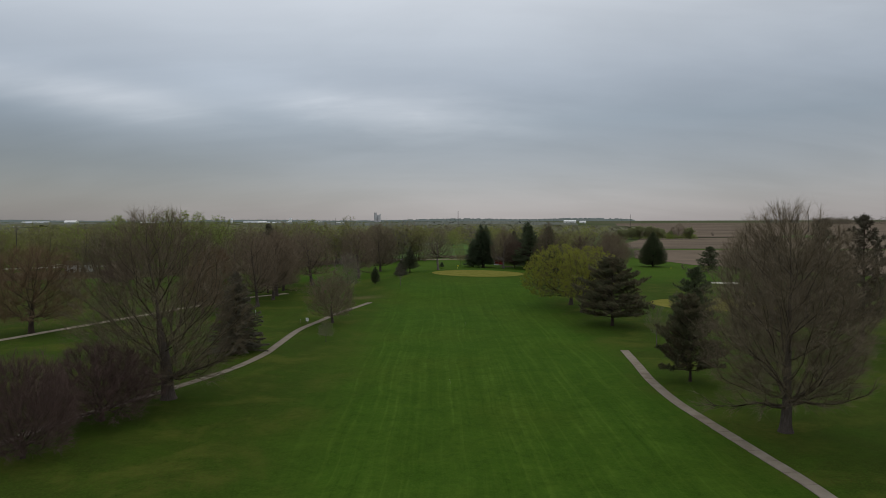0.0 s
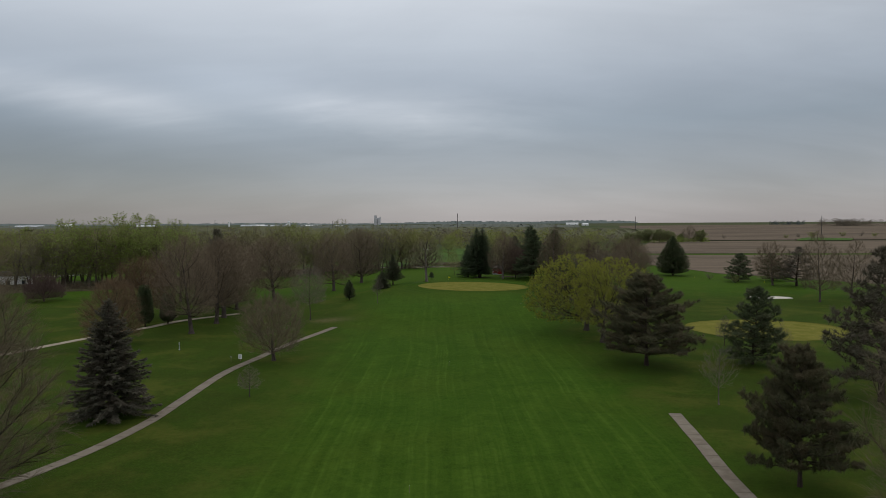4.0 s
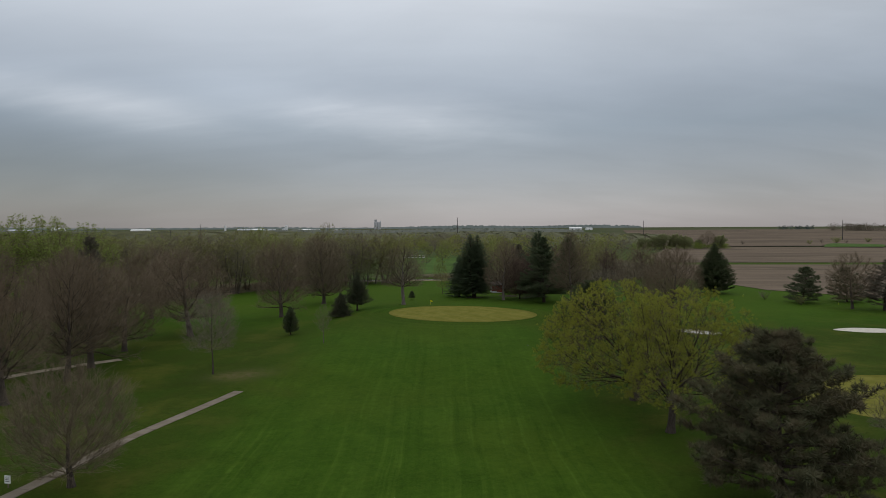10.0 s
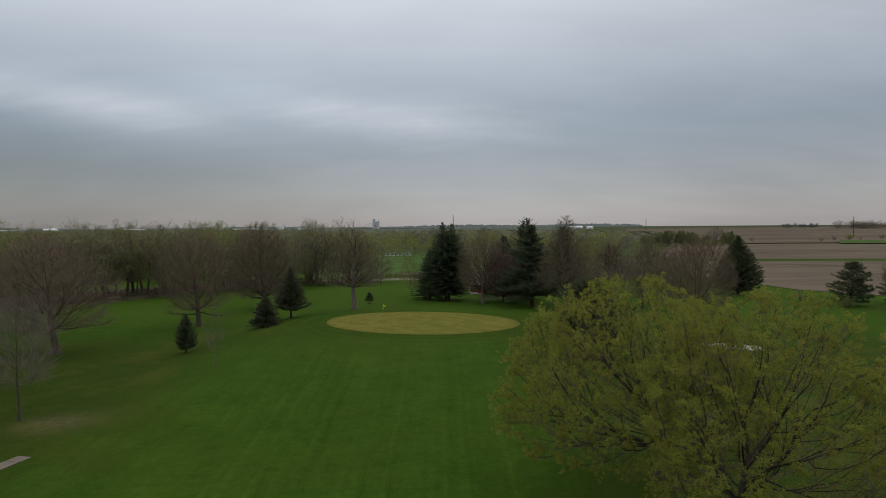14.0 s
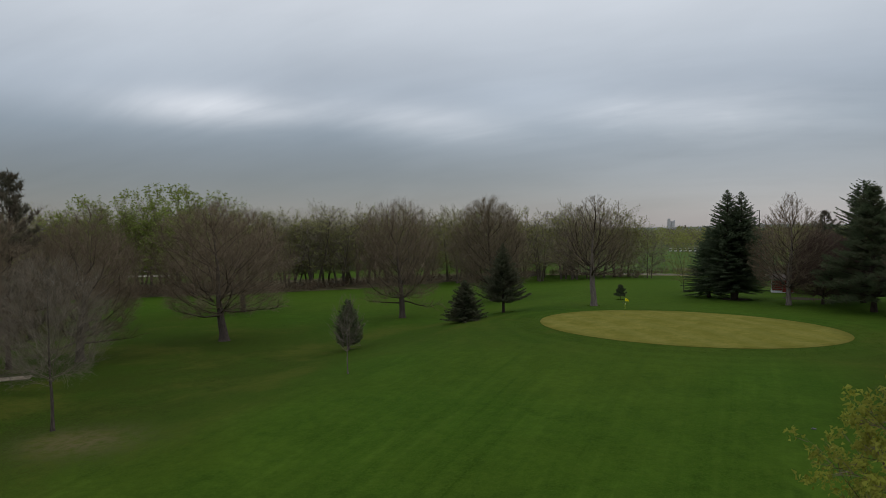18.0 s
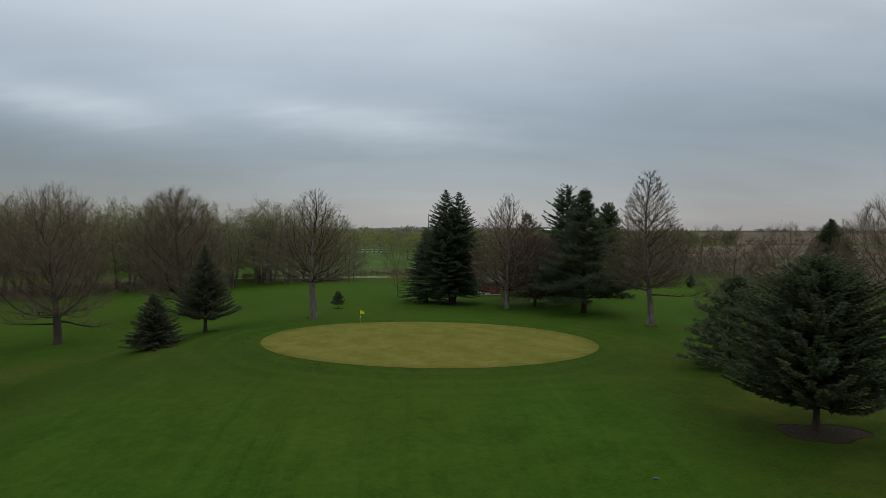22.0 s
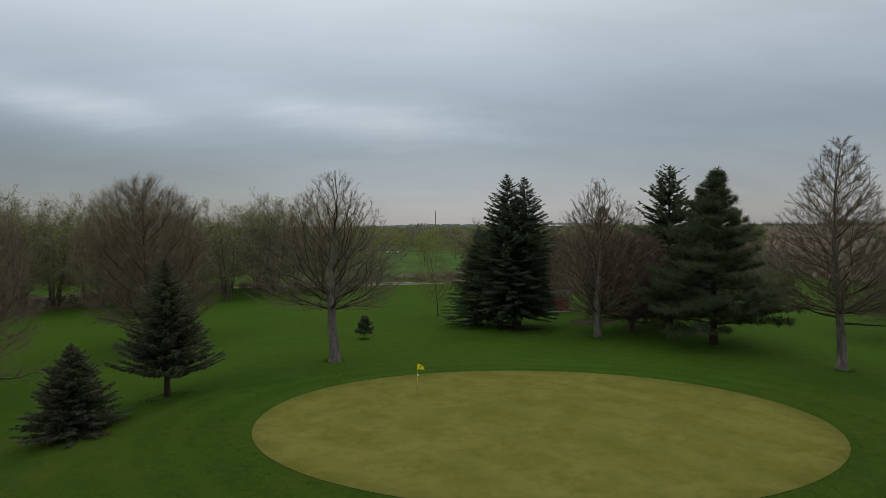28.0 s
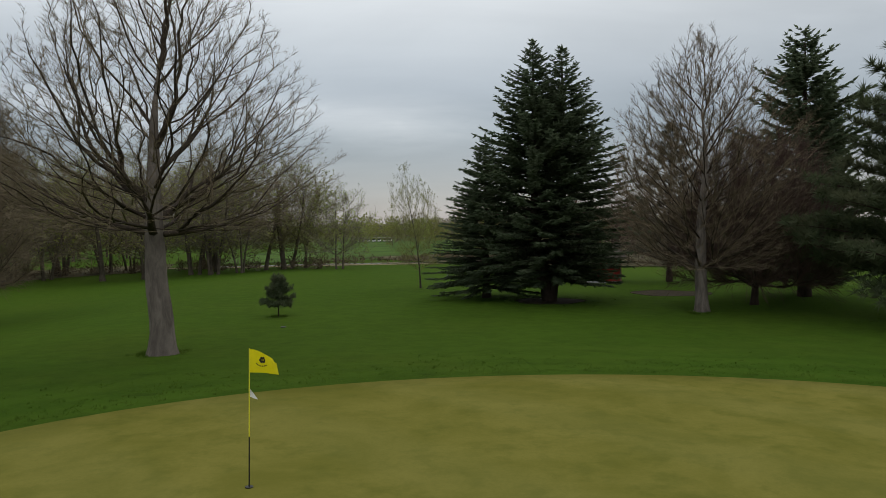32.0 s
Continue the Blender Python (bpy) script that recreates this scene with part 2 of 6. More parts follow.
    col = s.mix(s.math("MULTIPLY", clump, 0.6), col, (0.0134, 0.0250, 0.0031))
    # lawn behind the green: brightness of the grazing view mixed into the colour
    col = s.mix(s.fit(y, 252, 276, 0.0, 0.5), col, (0.0576, 0.1018, 0.0105))
    deep = s.math("MULTIPLY", s.fit(tuft, 0.38, 0.64, 0, 0.62), s.fit(blade, 0.4, 0.65, 0.35, 1))
    col = s.mix(deep, col, (0.0144, 0.0336, 0.0034))
    col = s.mix(s.fit(blade, 0.42, 0.68, 0.0, 0.6), col, (0.0595, 0.1018, 0.0112))
    worn = s.math("MULTIPLY", s.math("MULTIPLY", s.bell(x, -21.0, 4.5), s.bell(y, 196.0, 3.2)), s.fit(tuft, 0.35, 0.6, 0.15, 0.7))
    col = s.mix(worn, col, (0.13, 0.10, 0.055))
    # beyond the course: pasture and winter-brown ground
    far = s.fit(y, 430, 700)
    country = s.mix(s.fit(s.noise(s.scaled(g, (0.5, 1, 1)), 0.006, 4, 0.55, 0.6), 0.40, 0.60), (0.050, 0.060, 0.026), (0.078, 0.072, 0.046))
    col = s.mix(far, col, country)
    s.link(col, p.inputs[0])
    bumped(s, p, s.math("ADD", blade, s.math("MULTIPLY", tuft, 1.5)), 0.55, 0.05)
    return m


def green_turf():
    m, s, p = surface("putting_turf", 1.0, 0.0)
    g = where(s)
    a = s.noise(g, 0.38, 5, 0.62, 0.5)
    b = s.noise(g, 1.7, 4, 0.6)
    c = s.noise(g, 14.0, 5, 0.7)
    split = s.add("ShaderNodeSeparateXYZ")
    s.link(g, split.inputs[0])
    diag = s.math("SINE", s.math("MULTIPLY", s.math("ADD", split.outputs[0], s.math("MULTIPLY", split.outputs[1], 0.9)), 1.1))
    col = s.mix(s.fit(a, 0.33, 0.68), (0.138, 0.134, 0.027), (0.190, 0.174, 0.042))
    col = s.mix(s.fit(b, 0.45, 0.72, 0, 0.5), col, (0.098, 0.108, 0.022))
    col = s.mix(s.fit(diag, -0.4, 0.9, 0, 0.16), col, (0.215, 0.205, 0.066))
    col = s.mix(s.fit(c, 0.35, 0.7, 0, 0.22), col, (0.105, 0.112, 0.022))
    s.link(col, p.inputs[0])
    bumped(s, p, c, 0.2, 0.01)
    return m


def soil():
    """A field of last year's stubble, worked in rows."""
    m, s, p = surface("stubble", 1.0, 0.0)
    g = where(s)
    rows_ = s.noise(s.scaled(g, (0.02, 0.35, 1.0)), 1.0, 6, 0.7)
    patch = s.noise(s.scaled(g, (0.4, 1.0, 1)), 0.012, 5, 0.6, 0.5)
    clod = s.noise(g, 0.9, 6, 0.7)
    col = s.mix(s.fit(rows_, 0.33, 0.68), (0.128, 0.100, 0.074), (0.190, 0.150, 0.112))
    col = s.mix(s.fit(patch, 0.42, 0.66, 0, 0.75), col, (0.092, 0.074, 0.060))
    swale = s.noise(s.scaled(g, (0.12, 1.0, 1)), 0.05, 4, 0.6, 0.8)
    col = s.mix(s.fit(swale, 0.55, 0.62, 0, 0.6), col, (0.078, 0.066, 0.050))
    col = s.mix(s.fit(clod, 0.4, 0.75, 0, 0.4), col, (0.22, 0.175, 0.130))
    s.link(col, p.inputs[0])
    bumped(s, p, clod, 0.5, 0.1)
    return m


def gravelled(name="path_concrete", pale=1.0):
    m, s, p = surface(name, 0.95, 0.05)
    g = where(s)
    a = s.noise(g, 0.7, 5, 0.6)
    b = s.noise(g, 22.0, 4, 0.7)
    rnd = s.add("ShaderNodeObjectInfo").outputs["Random"]
    col = s.mix(s.fit(a, 0.3, 0.72), tuple(pale * v for v in (0.150, 0.120, 0.088)), tuple(pale * v for v in (0.225, 0.190, 0.145)))
    col = s.mix(s.math("MULTIPLY", rnd, 0.35), col, tuple(pale * v for v in (0.265, 0.228, 0.178)))
    col = s.mix(s.fit(b, 0.4, 0.7, 0, 0.35), col, (0.19, 0.175, 0.155))
    s.link(col, p.inputs[0])
    bumped(s, p, b, 0.3, 0.01)
    return m


TURF, GREEN, SOIL, PATH = turf(), green_turf(), soil(), gravelled()
PATH_PALE = gravelled("pale_path_concrete", 1.75)
SAND = plain("bunker_sand", (0.58, 0.54, 0.46), 0.95, 0.1, vary=0.1, scale=1.2)
MULCH = plain("bark_mulch", (0.048, 0.036, 0.022), 0.95, 0.1, vary=0.5, scale=7.0)
DRYGRASS = plain("dry_bank", (0.20, 0.165, 0.095), 0.95, 0.05, vary=0.45, scale=0.9)
LITTER = plain("leaf_litter", (0.085, 0.075, 0.040), 0.95, 0.05, vary=0.5, scale=0.35)
WATER = plain("creek_water", (0.07, 0.075, 0.06), 0.12, 0.5, vary=0.2, scale=0.5)
MEADOW = plain("spring_meadow", (0.058, 0.105, 0.019), 0.95, 0.05, vary=0.35, scale=0.09)
BARK = bark("grey_bark", (0.048, 0.038, 0.032), (0.120, 0.098, 0.082))
BARK_PALE = bark("pale_bark", (0.085, 0.070, 0.060), (0.225, 0.192, 0.165), 5.0)
BARK_RED = bark("red_brown_bark", (0.036, 0.026, 0.021), (0.082, 0.060, 0.048))
LIMB = bark("limb_bark", (0.040, 0.031, 0.024), (0.088, 0.068, 0.052), 7.0)
STEM = bark("grey_stem_bark", (0.066, 0.054, 0.040), (0.135, 0.112, 0.086), 6.0)
TWIG = bark("twig_bark", (0.138, 0.108, 0.072), (0.220, 0.175, 0.116), 4.0)
TWIG_RED = bark("red_twig_bark", (0.146, 0.110, 0.073), (0.228, 0.176, 0.119), 4.0)
TWIG_PALE = bark("pale_twig_bark", (0.140, 0.116, 0.086), (0.235, 0.200, 0.155), 4.0)
TWIG_WARM = bark("warm_twig_bark", (0.140, 0.092, 0.052), (0.210, 0.145, 0.085), 4.0)
TWIG_PLUM = bark("plum_twig_bark", (0.088, 0.055, 0.046), (0.140, 0.095, 0.080), 4.0)
TWIG_MOSS = bark("budding_twig_bark", (0.150, 0.135, 0.060), (0.235, 0.215, 0.110), 4.0)
SPRUCE = leafy("spruce_needles", (0.086, 0.120, 0.068), (0.130, 0.166, 0.094), (0.115, 0.134, 0.080), 0.7, 0.5)
BLUE_SPRUCE = leafy("grey_spruce_needles", (0.090, 0.088, 0.062), (0.150, 0.138, 0.104), (0.128, 0.102, 0.076), 0.7, 0.35)
PINE = leafy("pine_needles", (0.074, 0.080, 0.044), (0.124, 0.118, 0.064), (0.150, 0.112, 0.070), 0.7, 0.3)
PINE_BROWN = leafy("weathered_pine_needles", (0.076, 0.078, 0.051), (0.129, 0.115, 0.078), (0.136, 0.103, 0.078), 0.65, 0.25)
PINE_GREEN = leafy("green_pine_needles", (0.072, 0.100, 0.052), (0.118, 0.148, 0.074), (0.130, 0.126, 0.074), 0.7, 0.5)
YEW = leafy("yew_needles", (0.070, 0.096, 0.046), (0.114, 0.140, 0.066), (0.128, 0.124, 0.070), 0.7, 0.35)
LAWN_NEEDLE = leafy("olive_needles", (0.082, 0.097, 0.056), (0.132, 0.144, 0.084), (0.130, 0.116, 0.076), 0.7, 0.4)
TUFT = leafy("grass_blades", (0.046, 0.095, 0.010), (0.086, 0.150, 0.020), (0.100, 0.140, 0.026), 0.9, 0.4)
LEAF = leafy("young_leaves", (0.200, 0.222, 0.030), (0.385, 0.400, 0.066), (0.258, 0.240, 0.050), 0.75, 0.5)
BUDS = leafy("opening_buds", (0.180, 0.205, 0.052), (0.290, 0.310, 0.085), (0.220, 0.205, 0.080), 0.7, 0.5)
BUDS_GREEN = leafy("bright_buds", (0.175, 0.230, 0.052), (0.290, 0.350, 0.085), (0.210, 0.245, 0.070), 0.7, 0.5)
DUSK_WOOD = leafy("leafless_wood", (0.140, 0.112, 0.090), (0.200, 0.165, 0.132), (0.155, 0.150, 0.088), 0.9, 0.15)
# horizon trees: the pale bluish-grey of distance haze is mixed into the base colour
FAR_WOOD = leafy("haze_tinted_wood", (0.098, 0.118, 0.112), (0.130, 0.150, 0.140), (0.105, 0.128, 0.110), 0.9, 0.0)
VALLEY_WOOD = leafy("valley_wood", (0.080, 0.088, 0.046), (0.135, 0.138, 0.074), (0.110, 0.098, 0.062), 0.9, 0.0)
# trees round the town: a weaker haze tint, also put into the base colour
TOWN_WOOD = leafy("haze_tinted_town_wood", (0.092, 0.104, 0.084), (0.130, 0.138, 0.112), (0.105, 0.112, 0.092), 0.9, 0.0)
HEDGE = leafy("hedge_leaves", (0.190, 0.225, 0.095), (0.290, 0.315, 0.140), (0.235, 0.235, 0.125), 0.8, 0.5)
BRUSH = leafy("dry_brush", (0.115, 0.088, 0.058), (0.180, 0.146, 0.098), (0.138, 0.092, 0.060), 0.9, 0.1)
YELLOW = plain("yellow_cloth", (0.83, 0.76, 0.03), 0.7, 0.2, vary=0.06)
STICK_YELLOW = plain("yellow_lacquer", (0.80, 0.74, 0.05), 0.35, 0.5, vary=0.04)
BLACK = plain("black_lacquer", (0.012, 0.012, 0.013), 0.4, 0.5, vary=0.1)
WHITE = plain("white_paint", (0.78, 0.78, 0.76), 0.55, 0.3, vary=0.06)
RED = plain("red_board", (0.27, 0.032, 0.024), 0.7, 0.3, vary=0.2)
ROOF = plain("brown_shingle", (0.085, 0.070, 0.060), 0.9, 0.2, vary=0.3, scale=6.0)
POLE = plain("dark_pole", (0.075, 0.066, 0.060), 0.85, 0.2, vary=0.25, scale=1.0)
TIMBER = plain("weathered_timber", (0.21, 0.165, 0.125), 0.85, 0.2, vary=0.25, scale=4.0)
STEEL = plain("galvanised_steel", (0.46, 0.48, 0.50), 0.5, 0.5, vary=0.1, scale=0.2)
CONCRETE = plain("pale_concrete", (0.46, 0.46, 0.46), 0.85, 0.2, vary=0.12, scale=0.1)
GLASS_DARK = plain("dark_glass", (0.03, 0.035, 0.04), 0.08, 0.6, vary=0.05)
RUBBER = plain("black_rubber", (0.02, 0.02, 0.02), 0.8, 0.3, vary=0.1)


# ---- building blocks ----
def mesh(name, verts, faces, material, smooth=False):
    me = bpy.data.meshes.new(name)
    me.from_pydata(verts, [], faces)
    me.materials.append(material)
    if smooth:
        me.polygons.foreach_set("use_smooth", [True] * len(me.polygons))
    me.update()
    return me


def child(name, me, parent, label="", m=None):
    ob = new(name, me)
    ob.parent = parent
    if m is not None:
        ob.matrix_basis = m
    if label:
        ob["label"] = label
    return ob


def part(name, bm, material, parent, label="", m=None):
    me = bpy.data.meshes.new(name)
    bm.to_mesh(me)
    bm.free()
    me.materials.append(material)
    return child(name, me, parent, label, m)


def box(w, d, hgt, x=0, y=0, z=0, bevel=0.0):
    """A box whose base is at z, with softened edges."""
    bm = bmesh.new()
    bmesh.ops.create_cube(bm, size=1, matrix=Matrix.LocRotScale((x, y, z + hgt / 2), None, (w, d, hgt)))
    if bevel:
        bmesh.ops.bevel(bm, geom=bm.edges[:], offset=bevel, segments=2, affect="EDGES")
    return bm


def rod(r1, r2, hgt, n=10, x=0, y=0, z=0):
    bm = bmesh.new()
    bmesh.ops.create_cone(bm, cap_ends=True, segments=n, radius1=r1, radius2=r2, depth=hgt, matrix=Matrix.Translation((x, y, z + hgt / 2)))
    return bm


def height(x, y):
    """The lie of the land: a low rise that carries the end of the fairway and its green."""
    s = 1 / (1 + math.exp(-max(-40, min(40, (y - 195.19) / 6.0))))
    side = max(0.0, abs(x - 18.39) - 23.34) / 14.0
    dome = 1.35 * math.exp(-((x - 8) / 26) ** 2 - ((y - 248) / 20) ** 2)
    fade = 1 / (1 + math.exp(max(-40, min(40, (y - 335) / 14.0))))
    far = max(0.0, min(1.0, (math.hypot(x, y) - 1700) / 2600))
    return 16.0 * far * far * (3 - 2 * far) + 2.2 * s * fade * math.exp(-side * side) + dome + 0.007 * (max(-400, min(y, 700)) - 119)


def sheet(name, xs, ys, material, lift=0.0, keep=None):
    """A sheet laid over the land."""
    verts = [(x, y, height(x, y) + lift) for y in ys for x in xs]
    n = len(xs)
    faces = [(j * n + i, j * n + i + 1, (j + 1) * n + i + 1, (j + 1) * n + i) for j in range(len(ys) - 1) for i in range(n - 1)]
    return new(name, mesh(name, verts, faces, material, True))


def spread(a, b, near0, near1, step, grow=1.35):
    """Steps that are even between near0 and near1 and widen outwards."""
    out = list(np.arange(near0, near1 + 0.01, step))
    d, v = step, near1
    while v < b:
        d *= grow
        v = min(b, v + d)
        out.append(v)
    d, v = step, near0
    while v > a:
        d *= grow
        v = max(a, v - d)
        out.insert(0, v)
    return [float(v) for v in out]


# ---- ground ----
tagged(sheet("ground", spread(-4800, 4800, -90, 130, 2.0), spread(-900, 4850, -20, 400, 2.0), TURF),
       "mown spring grass of a golf course, striped along the fairway", "grass", kind="structure")


def blob(name, cx, cy, rx, ry, material, lift, wobble=0.0, seed=0, thick=0.05, rings=7, n=72, turn=0.0, dish=0.0):
    """A rounded patch laid on the land, with a rim that stands a little proud."""
    rng = random.Random(seed)
    ph = [rng.uniform(0, 6.28) for _ in range(4)]
    verts, faces = [], []
    for k in range(rings + 1):
        f = k / rings
        for i in range(n):
            a = 2 * math.pi * i / n
            w = 1 + wobble * (0.6 * math.sin(2 * a + ph[0]) + 0.5 * math.sin(3 * a + ph[1]) + 0.3 * math.sin(5 * a + ph[2]))
            u, v = rx * w * f * math.cos(a), ry * w * f * math.sin(a)
            x, y = cx + u * math.cos(turn) - v * math.sin(turn), cy + u * math.sin(turn) + v * math.cos(turn)
            verts.append((x, y, height(x, y) + lift - dish * (1 - f * f)))
    for i in range(n):
        verts.append((verts[rings * n + i][0], verts[rings * n + i][1], verts[rings * n + i][2] - thick - lift))
    for k in range(1, rings + 1):
        for i in range(n):
            j = (i + 1) % n
            faces.append((k * n + i, k * n + j, (k + 1) * n + j, (k + 1) * n + i) if k == rings else (k * n + i, (k + 1) * n + i, (k + 1) * n + j, k * n + j))
    for i in range(n):
        faces.append((0, n + i, n + (i + 1) % n))
    me = mesh(name, verts, faces, material, True)
    return new(name, me)


tagged(blob("putting_green", 14.8, 245.9, 16.5, 12.95, GREEN, 0.024, 0.010, 3, thick=0.0), "closely mown yellowish putting green, oval, with faint mowing bands", "putting green", kind="structure")
tagged(blob("putting_green_second", 73.5, 181.5, 16.0, 14.0, GREEN, 0.024, 0.03, 8, thick=0.0), "closely mown yellowish second putting green", "putting green", kind="structure")
tagged(blob("sand_bunker", 101.3, 238.0, 6.6, 3.2, SAND, 0.05, 0.08, 5, turn=-0.1), "pale sand bunker in the grass", "bunker", kind="structure")
tagged(blob("sand_bunker_small", 63.6, 236.0, 5.6, 2.7, SAND, 0.05, 0.08, 6, turn=-0.35), "small pale sand bunker beside the rise", "bunker", kind="structure")


def slab_path(name, line, width, label, slab=3.0, material=None):
    """A concrete cart path: a run of slabs along a curve, each a piece of its own."""
    pts = [Vector((x, y, 0)) for x, y in line]
    dense = []
    for k in range(len(pts) - 1):
        p0, p1, p2, p3 = pts[max(k - 1, 0)], pts[k], pts[k + 1], pts[min(k + 2, len(pts) - 1)]
        steps = max(2, int((p2 - p1).length / 1.0))
        for i in range(steps):
            u = i / steps
            dense.append(0.5 * (2 * p1 + (p2 - p0) * u + (2 * p0 - 5 * p1 + 4 * p2 - p3) * u * u + (3 * p1 - p0 - 3 * p2 + p3) * u ** 3))
    dense.append(pts[-1])
    root = tagged(new(name), label, "cart path", kind="structure")
    per, k = int(slab), 0
    rng = random.Random(len(line))
    while k < len(dense) - 1:
        run = dense[k:k + per + 1]
        verts, faces = [], []
        for i, q in enumerate(run):
            a, b = dense[max(k + i - 1, 0)], dense[min(k + i + 1, len(dense) - 1)]
            t = (b - a).normalized()
            nrm = Vector((-t.y, t.x, 0)) * (width / 2 * (1 + rng.uniform(-0.03, 0.03)))
            c = q + (t * 0.03 if i == 0 else -t * 0.03 if i == len(run) - 1 else Vector())
            for side in (-1, 1):
                e = c + nrm * side
                zz = height(e.x, e.y)
                verts += [(e.x, e.y, zz + 0.055), (e.x, e.y, zz - 0.08)]
        for i in range(len(run) - 1):
            o = 4 * i
            faces += [(o, o + 2, o + 6, o + 4), (o + 1, o, o + 4, o + 5), (o + 2, o + 3, o + 7, o + 6)]
        o = 4 * (len(run) - 1)
        faces += [(0, 1, 3, 2), (o, o + 2, o + 3, o + 1)]
        child("slab", mesh("slab", verts, faces, material or PATH), root)
        k += per
    return root


slab_path("cart_path_west", [(-50, 40), (-48.5, 58), (-45.6, 71), (-43, 79), (-39.6, 87.3), (-36.2, 94.5), (-31.8, 106), (-29.6, 117), (-29.2, 127), (-28.6, 143), (-26.2, 155.5), (-23.9, 167.5), (-18.2, 186.3)], 1.42,
          "narrow concrete cart path that bends along the fairway and ends in the grass")
slab_path("cart_path_east", [(30.5, 20), (32.0, 45), (32.6, 57), (31.8, 67), (30.9, 77), (30.2, 86.5), (30.5, 97.5), (31.6, 108), (32.7, 119.5)], 1.45,
          "narrow concrete cart path that ends beside the fairway")
slab_path("cart_path_far", [(-100, 100), (-91, 118), (-83.5, 132), (-79.5, 142), (-72, 160), (-64.5, 178.5), (-59.5, 188.5), (-56, 198), (-50.5, 205), (-45.6, 210)], 1.9,
          "pale concrete cart path behind the row of trees", material=PATH_PALE)


def strip(name, left, right, material, lift, label, category):
    """A band of land between two edges given by points that face each other."""
    verts, faces, m = [], [], 14
    for (a, b) in zip(left, right):
        for i in range(m + 1):
            u = (i / m) ** 1.6
            x, y = a[0] + (b[0] - a[0]) * u, a[1] + (b[1] - a[1]) * u
            verts.append((x, y, height(x, y) + lift))
    for k in range(len(left) - 1):
        for i in range(m):
            o = k * (m + 1) + i
            faces.append((o, o + 1, o + m + 2, o + m + 1))
    me = mesh(name, verts, faces, material)
    return tagged(new(name, me), label, category, kind="structure")


strip("field_near", [(250, 110), (200, 210), (140, 302), (131, 314), (121, 325), (118, 345), (109, 378), (134, 468)], [(2600, 60), (2600, 100), (2600, 140), (2600, 170), (2600, 200), (2600, 230), (2600, 260), (2600, 290)], SOIL, 0.12,
      "tan stubble field beyond the course", "field")
strip("field_middle", [(137, 486), (150, 560), (186, 640), (215, 720)], [(2600, 312), (2600, 400), (2600, 520), (2600, 640)], SOIL, 0.14, "tan stubble field with faint rows", "field")
strip("field_far", [(222, 738), (340, 1200), (450, 1700), (700, 2700)], [(4500, 655), (4500, 1200), (4500, 1700), (4500, 2700)], SOIL, 0.5, "far brown stubble fields", "field")
strip("grass_patch", [(352, 704), (372, 742), (408, 800), (428, 826)], [(400, 696), (424, 732), (448, 770), (446, 800)], MEADOW, 0.75, "bright green patch of grass in the brown fields", "grass")
strip("meadow", [(-30, 378), (-34, 400), (-34, 470), (-30, 560)], [(46, 405), (50, 425), (40, 480), (26, 565)], MEADOW, 0.10, "bright green grass beyond the creek", "grass")
tagged(strip("wood_floor", [(-330, 150), (-215, 222), (-150, 256), (-112, 268), (-84, 290), (-66, 308), (-50, 338), (-34, 362)], [(-350, 200), (-232, 266), (-165, 298), (-128, 308), (-104, 326), (-84, 342), (-64, 364), (-40, 384)], LITTER, 0.06,
      "brown leaf litter and dry grass on the floor of the wood", "leaf litter"))
tagged(strip("wood_floor_east", [(34, 338), (60, 352), (96, 380), (128, 452)], [(-2, 400), (40, 430), (70, 470), (120, 560)], LITTER, 0.16, "brown leaf litter under the wood behind the green", "leaf litter"))


# ---- trees: how they grow ----
class Wood:
    """Tapered limbs, gathered as vertices and faces."""

    def __init__(self):
        self.v, self.f = [], []

    def limb(self, pts, radii, n):
        base = len(self.v)
        for k, (p, r) in enumerate(zip(pts, radii)):
            t = (pts[min(k + 1, len(pts) - 1)] - pts[max(k - 1, 0)])
            t = t.normalized() if t.length > 1e-6 else Vector((0, 0, 1))
            a = t.orthogonal().normalized()
            b = t.cross(a)
            if k == len(pts) - 1 and r < 0.03:
                self.v.append(tuple(p))
                continue
            for i in range(n):
                w = 2 * math.pi * i / n
                self.v.append(tuple(p + (a * math.cos(w) + b * math.sin(w)) * r))
        rows_ = (len(self.v) - base) // n
        for k in range(rows_ - 1):
            for i in range(n):
                j = (i + 1) % n
                o = base + k * n
                self.f.append((o + i, o + j, o + n + j, o + n + i))
        if (len(self.v) - base) % n == 1 or n == 1:
            tip, o = len(self.v) - 1, base + (rows_ - 1) * n
            for i in range(n):
                self.f.append((o + i, o + (i + 1) % n, tip))

    def blade(self, p, way, side, length, width):
        """A flat diamond: a leaf, or a spray of needles."""
        o = len(self.v)
        m = p + way * (length * 0.45)
        self.v += [tuple(p), tuple(m + side * width / 2), tuple(p + way * length), tuple(m - side * width / 2)]
        self.f.append((o, o + 1, o + 2, o + 3))

    def needle(self, p, way, side, length, width):
        o = len(self.v)
        self.v += [tuple(p - side * width / 2), tuple(p + side * width / 2), tuple(p + way * length)]
        self.f.append((o, o + 1, o + 2))

    def mesh(self, name, material, smooth=False):
        return mesh(name, self.v, self.f, material, smooth)


def anyway(rng):
    while True:
        v = Vector((rng.uniform(-1, 1), rng.uniform(-1, 1), rng.uniform(-1, 1)))
        if 0.05 < v.length < 1:
            return v.normalized()


